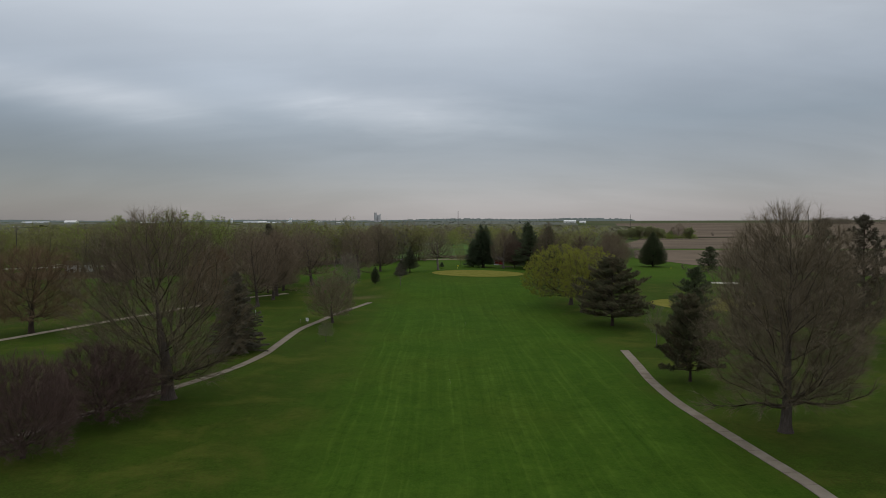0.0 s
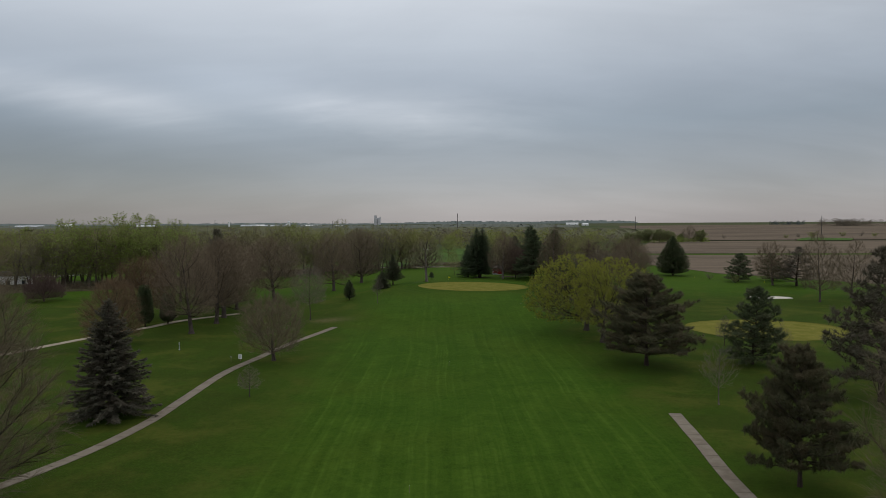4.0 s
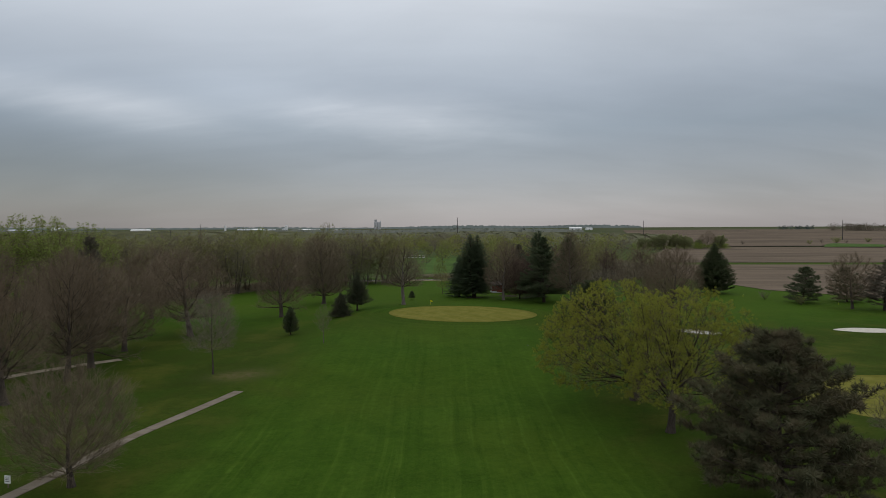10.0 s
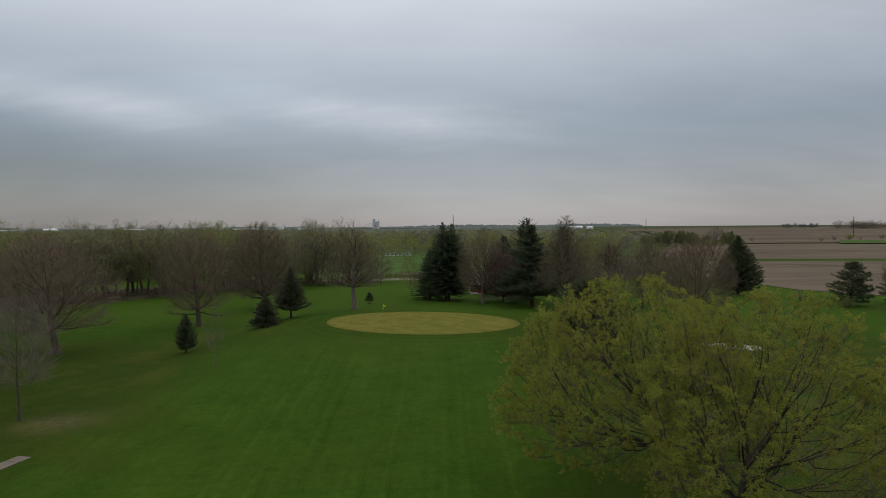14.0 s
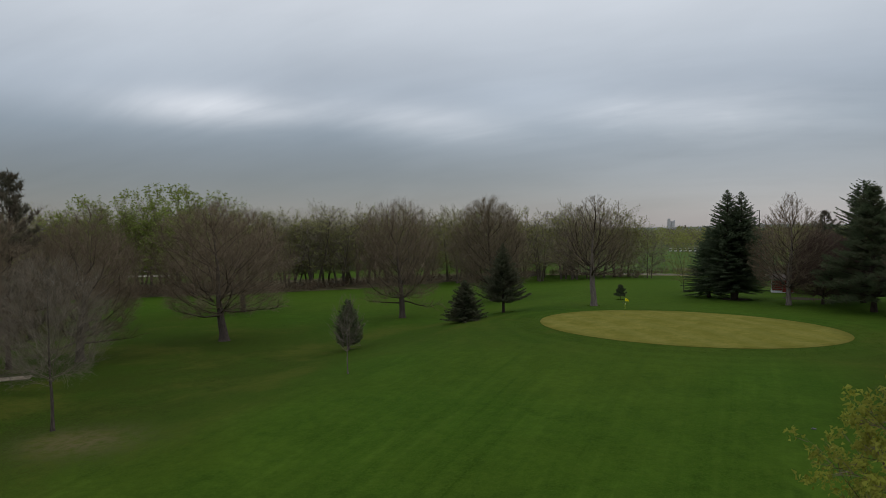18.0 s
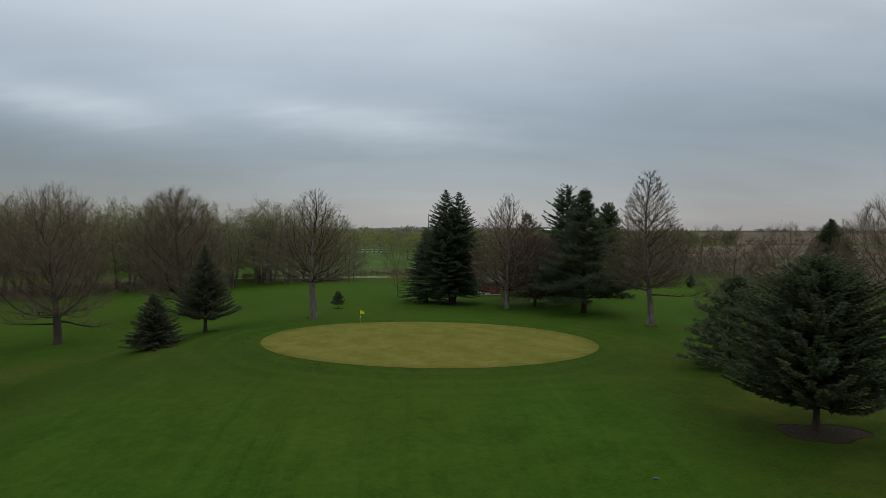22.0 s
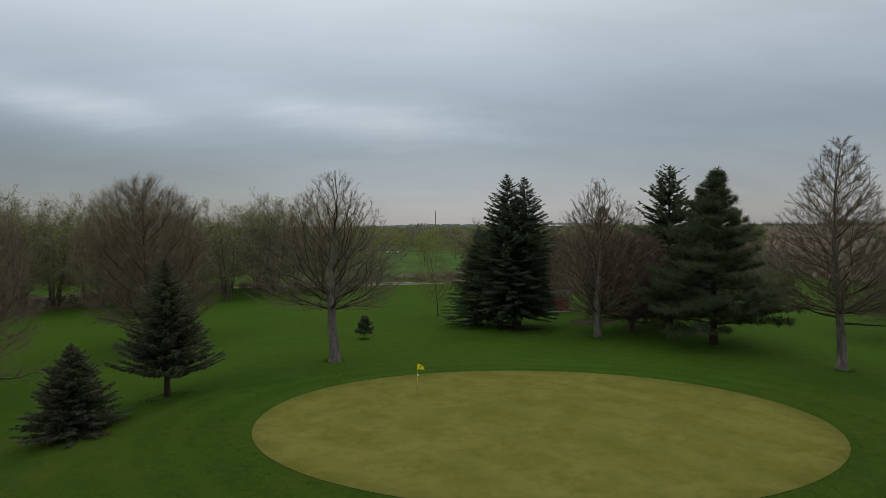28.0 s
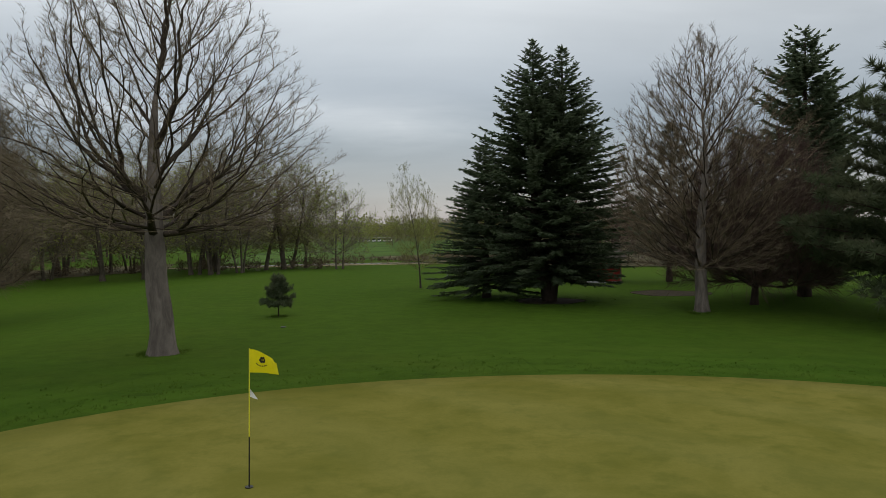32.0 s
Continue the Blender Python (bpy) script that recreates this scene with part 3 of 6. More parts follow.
def grown(rng, p, way, length, steps, wander, rise):
    """A wandering line from p."""
    pts, d = [p.copy()], way.normalized()
    for _ in range(steps):
        d = (d + anyway(rng) * wander + Vector((0, 0, rise))).normalized()
        pts.append(pts[-1] + d * (length / steps))
    return pts


def along(pts, u):
    x = u * (len(pts) - 1)
    k = min(int(x), len(pts) - 2)
    return pts[k].lerp(pts[k + 1], x - k), (pts[k + 1] - pts[k]).normalized()


SHAPES = {
    "egg": lambda u: 1.06 * math.sin(math.pi * min(1.0, u * 0.80 + 0.20) ** 0.95) ** 0.8 if u < 1 else 0.02,
    "slim": lambda u: (0.55 + 1.5 * u if u < 0.3 else 1.0) * max(0.0, 1 - max(0.0, u - 0.12) ** 1.5 / 0.826) ** 0.75 + 0.03,
    "round": lambda u: math.sqrt(max(0.02, 1 - (1.75 * u - 0.75) ** 2)),
    "vase": lambda u: 0.35 + 0.75 * u if u < 0.7 else 0.88 * math.sqrt(max(0.02, 1 - ((u - 0.7) / 0.34) ** 2)),
    "flame": lambda u: max(0.05, 1.0 - 0.92 * u) ** 0.7 * (0.55 + 0.45 * min(1, u * 5)),
    "linden": lambda u: min(1.0, 0.62 + 1.9 * u) * max(0.0, 1 - u) ** 0.58 + 0.03,
    "wide": lambda u: math.sqrt(max(0.05, 1 - (1.3 * u - 0.34) ** 2)),
}


def bare_parts(seed, hgt=18.0, radius=7.0, bole=0.16, shape="egg", nodes=700, lift=(0.1, 0.7), girth=0.34, spray=8, twig=0.8, leader=0.93, fine=0.011, balance=0.45, droop=0.0, leaves=0, leaf=0.13, hollow=0.5, tower=0.8, sides=0, splay=0.0, pipe=2.1, skew=(0.0, 0.0), shell=0.0, lows=0, curl=0.30):
    """The meshes of one leafless or lightly leaved tree: its trunk, each limb, and the twigs.
    Buds spread through the crown's outline, and each joins the wood by the shortest rising way."""
    rng = random.Random(seed)
    z0, top = hgt * bole, hgt * leader
    steps = max(10, int(top / 0.55))
    line = grown(rng, Vector((0, 0, -0.25)), Vector((rng.uniform(-0.03, 0.03), rng.uniform(-0.03, 0.03), 1)), top + 0.25, steps, 0.05, 0.04)
    outline = SHAPES[shape]
    wob = [rng.uniform(0, 6.28) for _ in range(4)]
    buds = []
    while len(buds) < nodes:
        u, a = rng.random(), rng.uniform(0, 6.28)
        f = outline(u)
        if rng.random() > f * f * 0.9 + 0.06:
            continue
        r = radius * f * (1 + 0.10 * math.sin(3 * a + wob[0] + 2 * u) + 0.08 * math.sin(5 * a + wob[1] + 7 * u)) * rng.random() ** hollow
        z = z0 + (hgt - 0.6 * twig - z0) * u * (1 + 0.03 * math.sin(4 * a + wob[2])) - droop * radius * (r / radius) ** 2 * (1 - u)
        p, _ = along(line, min(0.99, z / (top + 0.25)))
        out = min(1.0, 2.5 * u + 0.35)
        buds.append((p.x * 0.8 + r * math.cos(a) + skew[0] * out, p.y * 0.8 + r * math.sin(a) + skew[1] * out, min(z, hgt - 0.6 * twig), u, r / max(0.1, radius * f)))
    crotch = np.array((0, 0, z0 * 0.8))
    buds = np.array(sorted(buds, key=lambda b: math.hypot(b[0], b[1], b[2] - crotch[2])))
    n0, total = len(line), len(line) + len(buds)
    at = np.zeros((total, 3))
    at[:n0] = [tuple(p) for p in line]
    mother = np.arange(-1, total - 1)
    way = np.zeros(total)
    heading = np.zeros((total, 3))
    way[:n0] = np.maximum(0, at[:n0, 2] - z0) * tower
    first = int(np.searchsorted(at[:n0, 2], z0 * 0.82))
    for i, (x, y, z, u, _) in enumerate(buds):
        k = n0 + i
        d = np.array((x, y, z)) - at[first:k]
        ln = np.sqrt((d * d).sum(1)) + 1e-6
        s = lift[0] + (lift[1] - lift[0]) * u
        bend = np.where(np.arange(first, k) < n0, 0.35, 1 - (d * heading[first:k]).sum(1) / ln)
        cost = ln * (1 + 0.7 * bend + 1.8 * np.maximum(0, s - d[:, 2] / ln)) + balance * way[first:k]
        j = int(np.argmin(cost))
        at[k], mother[k], way[k], heading[k] = (x, y, z), first + j, way[first + j] + ln[j], d[j] / ln[j]
    kids = [[] for _ in range(total)]
    for k in range(1, total):
        kids[mother[k]].append(k)
    thick = np.full(total, fine)
    order = list(range(total - 1, -1, -1))
    for k in order:
        if kids[k]:
            thick[k] = max(fine, sum(thick[c] ** pipe for c in kids[k]) ** (1 / pipe) * 1.005)
    heir = [max(c, key=lambda q: thick[q]) if c else -1 for c in kids]
    for _ in range(3):
        for k in range(n0, total):
            if heir[k] >= 0:
                at[k] = 0.5 * at[k] + 0.25 * (at[mother[k]] + at[heir[k]])
    for k in range(n0, total):
        at[k] += np.array(anyway(rng)) * 0.07
    scale = min(1.0, girth * 0.68 / max(thick[n0:].max(), 1e-6))
    thick[n0:] = np.maximum(fine, thick[n0:] * scale)
    trunk, parts, small, foliage = Wood(), [], Wood(), Wood()
    trunk.limb(line, [max(min(0.05, thick[k]), girth * (1.5 if k == 0 else 1.15 if k == 1 else 1) * (1 - 0.95 * (k / (n0 - 1)) ** (0.8 if leader > 0.7 else 1.6))) for k in range(n0)], 11)
    pts = [Vector(p) for p in at]
    bough = {}
    todo = [(c, None) for k in range(n0) for c in kids[k] if c >= n0]
    while todo:
        k, w = todo.pop()
        if w is None:
            w = small
            if thick[k] > 0.045:
                w = Wood()
                parts.append(w)
        chain, m = [mother[k], k], k
        while True:
            for c in kids[m]:
                if c != heir[m]:
                    todo.append((c, w))
            m = heir[m]
            if m < 0:
                break
            chain.append(m)
        r = thick[k]
        rr = [min(thick[q], r) for q in chain]
        rr[-1] = fine * 0.7
        if sides and len(chain) == 2:
            d = pts[k] - pts[mother[k]]
            small.needle(pts[mother[k]], d.normalized(), d.orthogonal().normalized(), d.length, fine * 2.2)
            continue
        (w if r > 0.022 else small).limb([pts[q] for q in chain], rr, sides or (6 if r > 0.08 else 4 if r > 0.035 else 3))
    for k in range(n0, total):
        if thick[k] > fine * 4.5:
            continue
        m = mother[k]
        t = pts[k] - pts[m]
        ln0 = max(0.05, t.length)
        t = t / ln0
        count = spray if not kids[k] else max(1, int(spray * 0.55))
        u, rim = buds[k - n0][3], buds[k - n0][4]
        crowned = leaves if rim + 0.55 * u > shell else leaves // 8
        for _ in range(count):
            q = pts[m].lerp(pts[k], rng.uniform(0.0, 1.0))
            side = t.cross(anyway(rng)).normalized()
            d = (t * rng.uniform(0.7, 1.2) + side * rng.uniform(0.3, 0.75) + Vector((0, 0, 0.12 - droop)) + anyway(rng) * splay).normalized()
            ln = twig * rng.uniform(0.5, 1.25)
            mid = q + d * ln * 0.55
            d2 = (d + anyway(rng) * curl + Vector((0, 0, 0.18 - droop))).normalized()
            small.needle(q, (mid + d2 * ln * 0.5 - q).normalized(), d.cross(anyway(rng)).normalized(), ln, fine * 2.0)
            d3 = (d + anyway(rng) * 0.5).normalized()
            small.needle(mid, d3, d3.orthogonal().normalized(), ln * 0.6, fine * 1.6)
            tip = q + d * ln * rng.uniform(0.8, 1.05)
            for _ in range(0 if kids[k] and rng.random() < 0.5 else crowned):
                e = tip + anyway(rng) * rng.uniform(0.03, 0.20)
                dd = anyway(rng)
                foliage.needle(e, dd, dd.orthogonal().normalized(), leaf * rng.uniform(0.7, 1.5), leaf * 0.8)
    # long low limbs that leave the bole almost level, sag and lift again
    for i in range(lows):
        a = 6.283 * i / lows + rng.uniform(-0.5, 0.5)
        p, _ = along(line, min(0.9, z0 * rng.uniform(0.85, 1.25) / (top + 0.25)))
        way_ = Vector((math.cos(a), math.sin(a), rng.uniform(-0.05, 0.25)))
        bow = grown(rng, p, way_, radius * rng.uniform(0.75, 1.0), 9, 0.17, 0.0)
        bow = [q + Vector((0, 0, 0.05 * radius * (e / 9) ** 3)) for e, q in enumerate(bow)]
        w = Wood()
        parts.append(w)
        w.limb(bow, [max(fine, girth * 0.30 * (1 - 0.93 * (e / 9) ** 0.8)) for e in range(10)], 6)
        for _ in range(16):
            f = rng.uniform(0.3, 1.0)
            q, t = along(bow, min(0.999, f))
            d = (t + anyway(rng) * 0.7 + Vector((0, 0, 0.25))).normalized()
            sub = grown(rng, q, d, radius * rng.uniform(0.12, 0.3), 3, 0.25, 0.05)
            w.limb(sub, [girth * 0.05, girth * 0.04, girth * 0.03, fine], 4)
            for _ in range(spray):
                qq, tt = along(sub, rng.uniform(0.1, 0.999))
                dd = (tt + anyway(rng) * 0.7).normalized()
                small.needle(qq, dd, dd.orthogonal().normalized(), twig * rng.uniform(0.5, 1.2), fine * 1.8)
    return trunk, parts, small, foliage


KINDS = {}


def tree_kind(name, bark_m, twig_m, leaf_m=None, whole=False, **how):
    trunk, parts, twig, foliage = bare_parts(**how)
    if whole:
        joined = Wood()
        for w in parts:
            o = len(joined.v)
            joined.v += w.v
            joined.f += [tuple(i + o for i in f) for f in w.f]
        parts = [joined]
    out = [("trunk", trunk.mesh("trunk", bark_m, True))]
    out += [("branchwork" if whole else "limb", w.mesh("limb", LIMB if not whole else twig_m, True)) for w in parts]
    out.append(("crown", twig.mesh("crown", twig_m)))
    if foliage.v:
        out.append(("foliage", foliage.mesh("foliage", leaf_m)))
    KINDS[name] = (how.get("hgt", 18.0), how.get("radius", 7.0), out)


def plant(kind, x, y, hgt, width, label, category="tree", name="deciduous_tree", group="", turn=None, sink=0.0, lean=0.0):
    """Stands a tree of a kind at a place, at its own height and width."""
    h0, r0, parts = KINDS[kind]
    root = tagged(new(name), label, category, group)
    a = (x * 12.9 + y * 7.7) % 360 if turn is None else turn
    root.matrix_world = pose(x, y, height(x, y) - sink, lean, 0, a) @ Matrix.Diagonal((width / (2 * r0), width / (2 * r0), hgt / h0, 1))
    for pname, me in parts:
        ob = child(pname, me, root)
        if pname in ("crown", "foliage", "branchwork"):
            ob["kind"] = "stuff"
    return root


def spruce_parts(seed, hgt=18.0, radius=5.0, clear=0.05, droop=0.35, tops=1, per=8, gap=0.45, power=0.85, spray=0.55, density=1.0, belly=0.0, ragged=0.15):
    """A spruce: whorls of branches that hang and lift at the tip, hung with flat sprays."""
    rng = random.Random(seed)
    trunk, limbs, needles = Wood(), Wood(), Wood()
    stems = [(Vector((0, 0, 0)), hgt)]
    if tops == 2:
        stems = [(Vector((-0.9, 0, 0)), hgt), (Vector((0.95, 0.2, 0)), hgt * 0.985)]
    for base, top in stems:
        pts = [Vector((base.x * min(1, k / 3), base.y * min(1, k / 3), -0.2 + (top + 0.2) * k / 10)) for k in range(11)]
        trunk.limb(pts, [0.018 * hgt * (1.3 if k == 0 else 1) * (1 - k / 10.4) + 0.012 for k in range(11)], 9)
        z = top * clear
        while z < top - 0.12:
            u = z / top
            prof = (1 - u) ** power
            if belly:
                prof = min(1.0, prof * 1.15) * (1 - belly * max(0, 0.3 - u) / 0.3)
            reach0 = radius * max(0.03, prof)
            n = max(4, int(per * (0.6 + 0.5 * prof)))
            a0 = rng.uniform(0, 6.28)
            for i in range(n):
                a = a0 + 6.283 * i / n + rng.uniform(-0.3, 0.3)
                reach = reach0 * rng.uniform(1 - ragged * 2, 1 + ragged)
                p = Vector((base.x * min(1, z / (0.3 * top)), base.y, z + rng.uniform(-0.2, 0.2)))
                out = Vector((math.cos(a), math.sin(a), 0))
                pts = []
                for k in range(5):
                    f = k / 4
                    pts.append(p + out * (reach * f) + Vector((0, 0, reach * (0.10 * f - droop * f * f * (1 - u) + 0.14 * f ** 4 + 0.35 * u * f))))
                limbs.limb(pts, [max(0.008, 0.014 * reach * (1 - f / 4.4) + 0.006) for f in range(5)], 3)
                m = max(3, int(reach / 0.26 * density))
                for k in range(m):
                    f = 0.22 + 0.78 * (k + rng.random()) / m
                    q, t = along(pts, f)
                    for sgn in (-1, 1):
                        side = Vector((-out.y, out.x, 0)) * sgn
                        w = (t * rng.uniform(0.5, 1.0) + side * rng.uniform(0.5, 1.0) + Vector((0, 0, rng.uniform(-0.55, 0.2)))).normalized()
                        ln = spray * rng.uniform(0.7, 1.35) * (0.80 + 0.6 * (1 - f)) * (0.42 + 0.58 * min(1.0, 2.2 * prof))
                        flat = w.cross(Vector((0, 0, 0.6)) + anyway(rng)).normalized()
                        needles.needle(q, w, flat, ln, ln * 0.36)
                        needles.needle(q, (w + Vector((0, 0, rng.uniform(-0.5, 0.25)))).normalized(), w.cross(flat), ln * 0.9, ln * 0.34)
                        w2 = (w + anyway(rng) * 0.7).normalized()
                        needles.needle(q, w2, w2.orthogonal().normalized(), ln * 0.8, ln * 0.32)
                w = (pts[-1] - pts[-2]).normalized()
                needles.blade(pts[-1] - w * 0.15, w, w.orthogonal().normalized(), spray * 0.8, spray * 0.3)
            z += gap * rng.uniform(0.7, 1.3) * (0.55 + 0.6 * (1 - u))
        needles.blade(Vector((base.x, base.y, top - 0.5)), Vector((0, 0, 1)), Vector((1, 0, 0)), 0.7, 0.22)
        needles.blade(Vector((base.x, base.y, top - 0.5)), Vector((0, 0, 1)), Vector((0, 1, 0)), 0.7, 0.22)
    return trunk, limbs, needles


def pine_parts(seed, hgt=15.0, radius=6.0, clear=0.16, levels=15, per=5, tuft=0.42, blades=9, lift=0.12, density=1.0, crown="wide"):
    """A pine: layered limbs that carry brush-like tufts, with gaps between."""
    rng = random.Random(seed)
    trunk, limbs, needles = Wood(), Wood(), Wood()
    line = grown(rng, Vector((0, 0, -0.2)), Vector((0, 0, 1)), hgt * 0.97, 10, 0.05, 0.06)
    trunk.limb(line, [0.019 * hgt * (1.3 if k == 0 else 1) * (1 - 0.9 * k / 10) for k in range(11)], 9)

    def brush(q, way, size):
        for _ in range(blades):
            d = (way * 0.5 + anyway(rng) + Vector((0, 0, 0.25))).normalized()
            needles.needle(q, d, d.orthogonal().normalized(), size * rng.uniform(0.7, 1.25), size * (0.20 if blades < 12 else 0.12))

    for k in range(levels):
        u = (k + 0.3) / levels
        z = hgt * (clear + (0.98 - clear) * u)
        f = {"wide": min(1.0, 0.78 + 0.9 * u) * (1 - u) ** 0.62 * 1.12, "cone": (1 - u) ** 0.8 * 1.05, "flat": min(1, 0.5 + 1.4 * u) * (1 - u ** 3) ** 0.6}[crown]
        p0, _ = along(line, min(0.99, z / hgt))
        a0 = rng.uniform(0, 6.28)
        n = max(3, int(per * rng.uniform(0.8, 1.3)))
        for i in range(n):
            a = a0 + 6.283 * i / n + rng.uniform(-0.35, 0.35)
            reach = max(0.5, radius * f * rng.uniform(0.62, 1.15))
            d = Vector((math.cos(a), math.sin(a), lift + 0.9 * u * u + rng.uniform(-0.1, 0.1)))
            pts = grown(rng, p0, d, reach, 5, 0.12, 0.02)
            limbs.limb(pts, [max(0.012, 0.017 * reach * (1 - 0.8 * j / 5)) for j in range(6)], 4)
            m = max(3, int(reach * 3.0 * density))
            for j in range(m):
                v = 0.25 + 0.75 * (j + rng.random()) / m
                q, t = along(pts, v)
                side = (t.cross(Vector((0, 0, 1))).normalized() * rng.choice((-1, 1)) + t * 0.7 + Vector((0, 0, rng.uniform(-0.05, 0.4)))).normalized()
                ln = reach * 0.26 * rng.uniform(0.5, 1.2) * (1.25 - 0.6 * v)
                sub = [q, q + side * ln * 0.6, q + side * ln + Vector((0, 0, 0.12 * ln))]
                limbs.limb(sub, [0.018, 0.012, 0.006], 3)
                for e in (0.55, 0.8, 1.0):
                    qq, tt = along(sub, min(0.999, e))
                    brush(qq + anyway(rng) * 0.12, tt, tuft * rng.uniform(0.75, 1.2))
            brush(pts[-1], (pts[-1] - pts[-2]).normalized(), tuft * 1.1)
    brush(line[-1], Vector((0, 0, 1)), tuft)
    return trunk, limbs, needles


def conifer_kind(name, maker, bark_m, needle_m, **how):
    trunk, limbs, needles = maker(**how)
    KINDS[name] = (how["hgt"], how["radius"], [("trunk", trunk.mesh("trunk", bark_m, True)), ("branchwork", limbs.mesh("branchwork", bark_m)), ("foliage", needles.mesh("foliage", needle_m))])


def brush_kind(name, twig_m, seed, hgt=3.0, radius=1.6, stems=14, leaf_m=None, leaves=0, leaf=0.12):
    """A many-stemmed shrub."""
    rng = random.Random(seed)
    stems_w, twigs_w, fol = Wood(), Wood(), Wood()
    for _ in range(stems):
        a = rng.uniform(0, 6.28)
        d = Vector((math.cos(a) * rng.uniform(0.2, 0.9), math.sin(a) * rng.uniform(0.2, 0.9), 1))
        pts = grown(rng, Vector((math.cos(a) * 0.15, math.sin(a) * 0.15, -0.1)), d, hgt * rng.uniform(0.7, 1.0), 5, 0.15, 0.03)
        stems_w.limb(pts, [0.03 * (1 - 0.8 * k / 5) for k in range(6)], 4)
        for k in range(14):
            q, t = along(pts, rng.uniform(0.2, 1.0))
            w = (t + anyway(rng) * 0.9).normalized()
            sub = grown(rng, q, w, hgt * rng.uniform(0.15, 0.35), 2, 0.2, 0.03)
            twigs_w.limb(sub, [0.014, 0.01, 0.005], 3)
            for _ in range(4):
                qq, tt = along(sub, rng.uniform(0.2, 1))
                w2 = (tt + anyway(rng)).normalized()
                twigs_w.limb([qq, qq + w2 * hgt * 0.10], [0.009, 0.004], 3)
            for _ in range(leaves):
                qq, tt = along(sub, rng.uniform(0.1, 1))
                dd = anyway(rng)
                fol.blade(qq + anyway(rng) * 0.12, dd, dd.orthogonal().normalized(), leaf * rng.uniform(0.7, 1.4), leaf * 0.5)
    parts = [("branchwork", stems_w.mesh("branchwork", BARK)), ("crown", twigs_w.mesh("crown", twig_m))]
    if fol.v:
        parts.append(("foliage", fol.mesh("foliage", leaf_m)))
    KINDS[name] = (hgt, radius, parts)


tree_kind("maple", BARK, TWIG, seed=11, hgt=24, radius=9.5, bole=0.10, shape="round", nodes=2600, lift=(-0.05, 0.7), girth=0.78, spray=19, twig=1.5, leader=0.55, pipe=1.75, fine=0.0115, balance=0.45, hollow=0.46, splay=0.5, lows=5)
tree_kind("ash", BARK, TWIG, seed=12, hgt=22, radius=8, bole=0.14, shape="round", nodes=2500, lift=(-0.1, 0.65), girth=0.6, spray=22, twig=1.35, leader=0.8, pipe=1.75, fine=0.011, balance=0.45, hollow=0.46, splay=0.5, lows=6)
tree_kind("ash_far", BARK, TWIG, seed=13, hgt=22, radius=8, bole=0.16, shape="egg", nodes=900, lift=(0.0, 0.5), girth=0.44, spray=16, twig=1.6, leader=0.75, fine=0.015, balance=0.45, hollow=0.46, whole=True, splay=0.4, pipe=1.8)
tree_kind("oak_far", BARK, TWIG_RED, seed=14, hgt=20, radius=7.5, bole=0.15, shape="round", nodes=900, lift=(-0.05, 0.5), girth=0.42, spray=16, twig=1.5, leader=0.6, fine=0.015, balance=0.45, hollow=0.46, whole=True, splay=0.4, pipe=1.8)
tree_kind("linden", BARK_PALE, TWIG, seed=24, hgt=18, radius=6.2, bole=0.28, shape="linden", nodes=3800, lift=(-0.05, 0.8), girth=0.36, spray=9, twig=0.34, leader=0.66, fine=0.0072, balance=0.5, hollow=0.44, tower=0.95, pipe=1.72, curl=0.15)
tree_kind("linden_slim", BARK_PALE, TWIG_RED, seed=22, hgt=18, radius=5.0, bole=0.15, shape="egg", nodes=3200, lift=(0.15, 0.9), girth=0.32, spray=16, twig=0.38, leader=0.7, fine=0.0085, balance=0.6, hollow=0.44, tower=0.7, splay=0.1, pipe=1.8, curl=0.15)
tree_kind("linden_pale", BARK_PALE, TWIG, seed=23, hgt=18, radius=5.0, bole=0.24, shape="linden", nodes=3200, lift=(0.1, 0.85), girth=0.36, spray=16, twig=0.4, leader=0.94, fine=0.0085, balance=0.6, hollow=0.44, tower=0.55, lows=2, splay=0.1, pipe=1.85, curl=0.15)
tree_kind("oak", BARK, TWIG_RED, seed=31, hgt=20, radius=7.5, bole=0.19, shape="round", nodes=2000, lift=(-0.1, 0.75), girth=0.55, spray=17, twig=1.2, leader=0.75, pipe=1.66, fine=0.0095, balance=0.45, hollow=0.46, tower=0.8, lows=3, splay=0.45)
tree_kind("oak_broad", BARK, TWIG_RED, seed=32, hgt=20, radius=8, bole=0.16, shape="round", nodes=2000, lift=(-0.1, 0.75), girth=0.55, spray=17, twig=1.2, leader=0.6, pipe=1.66, fine=0.0095, balance=0.45, hollow=0.46, tower=0.8, lows=4, splay=0.45)
tree_kind("crabapple", BARK_RED, TWIG_PLUM, seed=41, hgt=9, radius=6, bole=0.10, shape="wide", nodes=1600, lift=(-0.05, 0.6), girth=0.28, spray=20, twig=1.0, leader=0.3, fine=0.011, balance=0.45, splay=0.5, pipe=1.8)
tree_kind("warm", BARK_RED, TWIG_WARM, seed=42, hgt=17, radius=8, bole=0.14, shape="wide", nodes=1400, lift=(0.0, 0.65), girth=0.44, spray=19, twig=1.4, leader=0.5, fine=0.0145, balance=0.45, splay=0.5, pipe=1.8)
tree_kind("small", BARK, TWIG, seed=51, hgt=11, radius=4.6, bole=0.12, shape="round", nodes=1200, lift=(0.2, 0.75), girth=0.26, spray=15, twig=0.9, leader=0.4, fine=0.0085, balance=0.45, pipe=1.9, whole=True, splay=0.3)
tree_kind("sapling", BARK, TWIG_PALE, seed=52, hgt=8, radius=2.2, bole=0.24, shape="egg", nodes=500, lift=(0.2, 0.8), girth=0.095, spray=11, twig=0.45, fine=0.0062, whole=True)
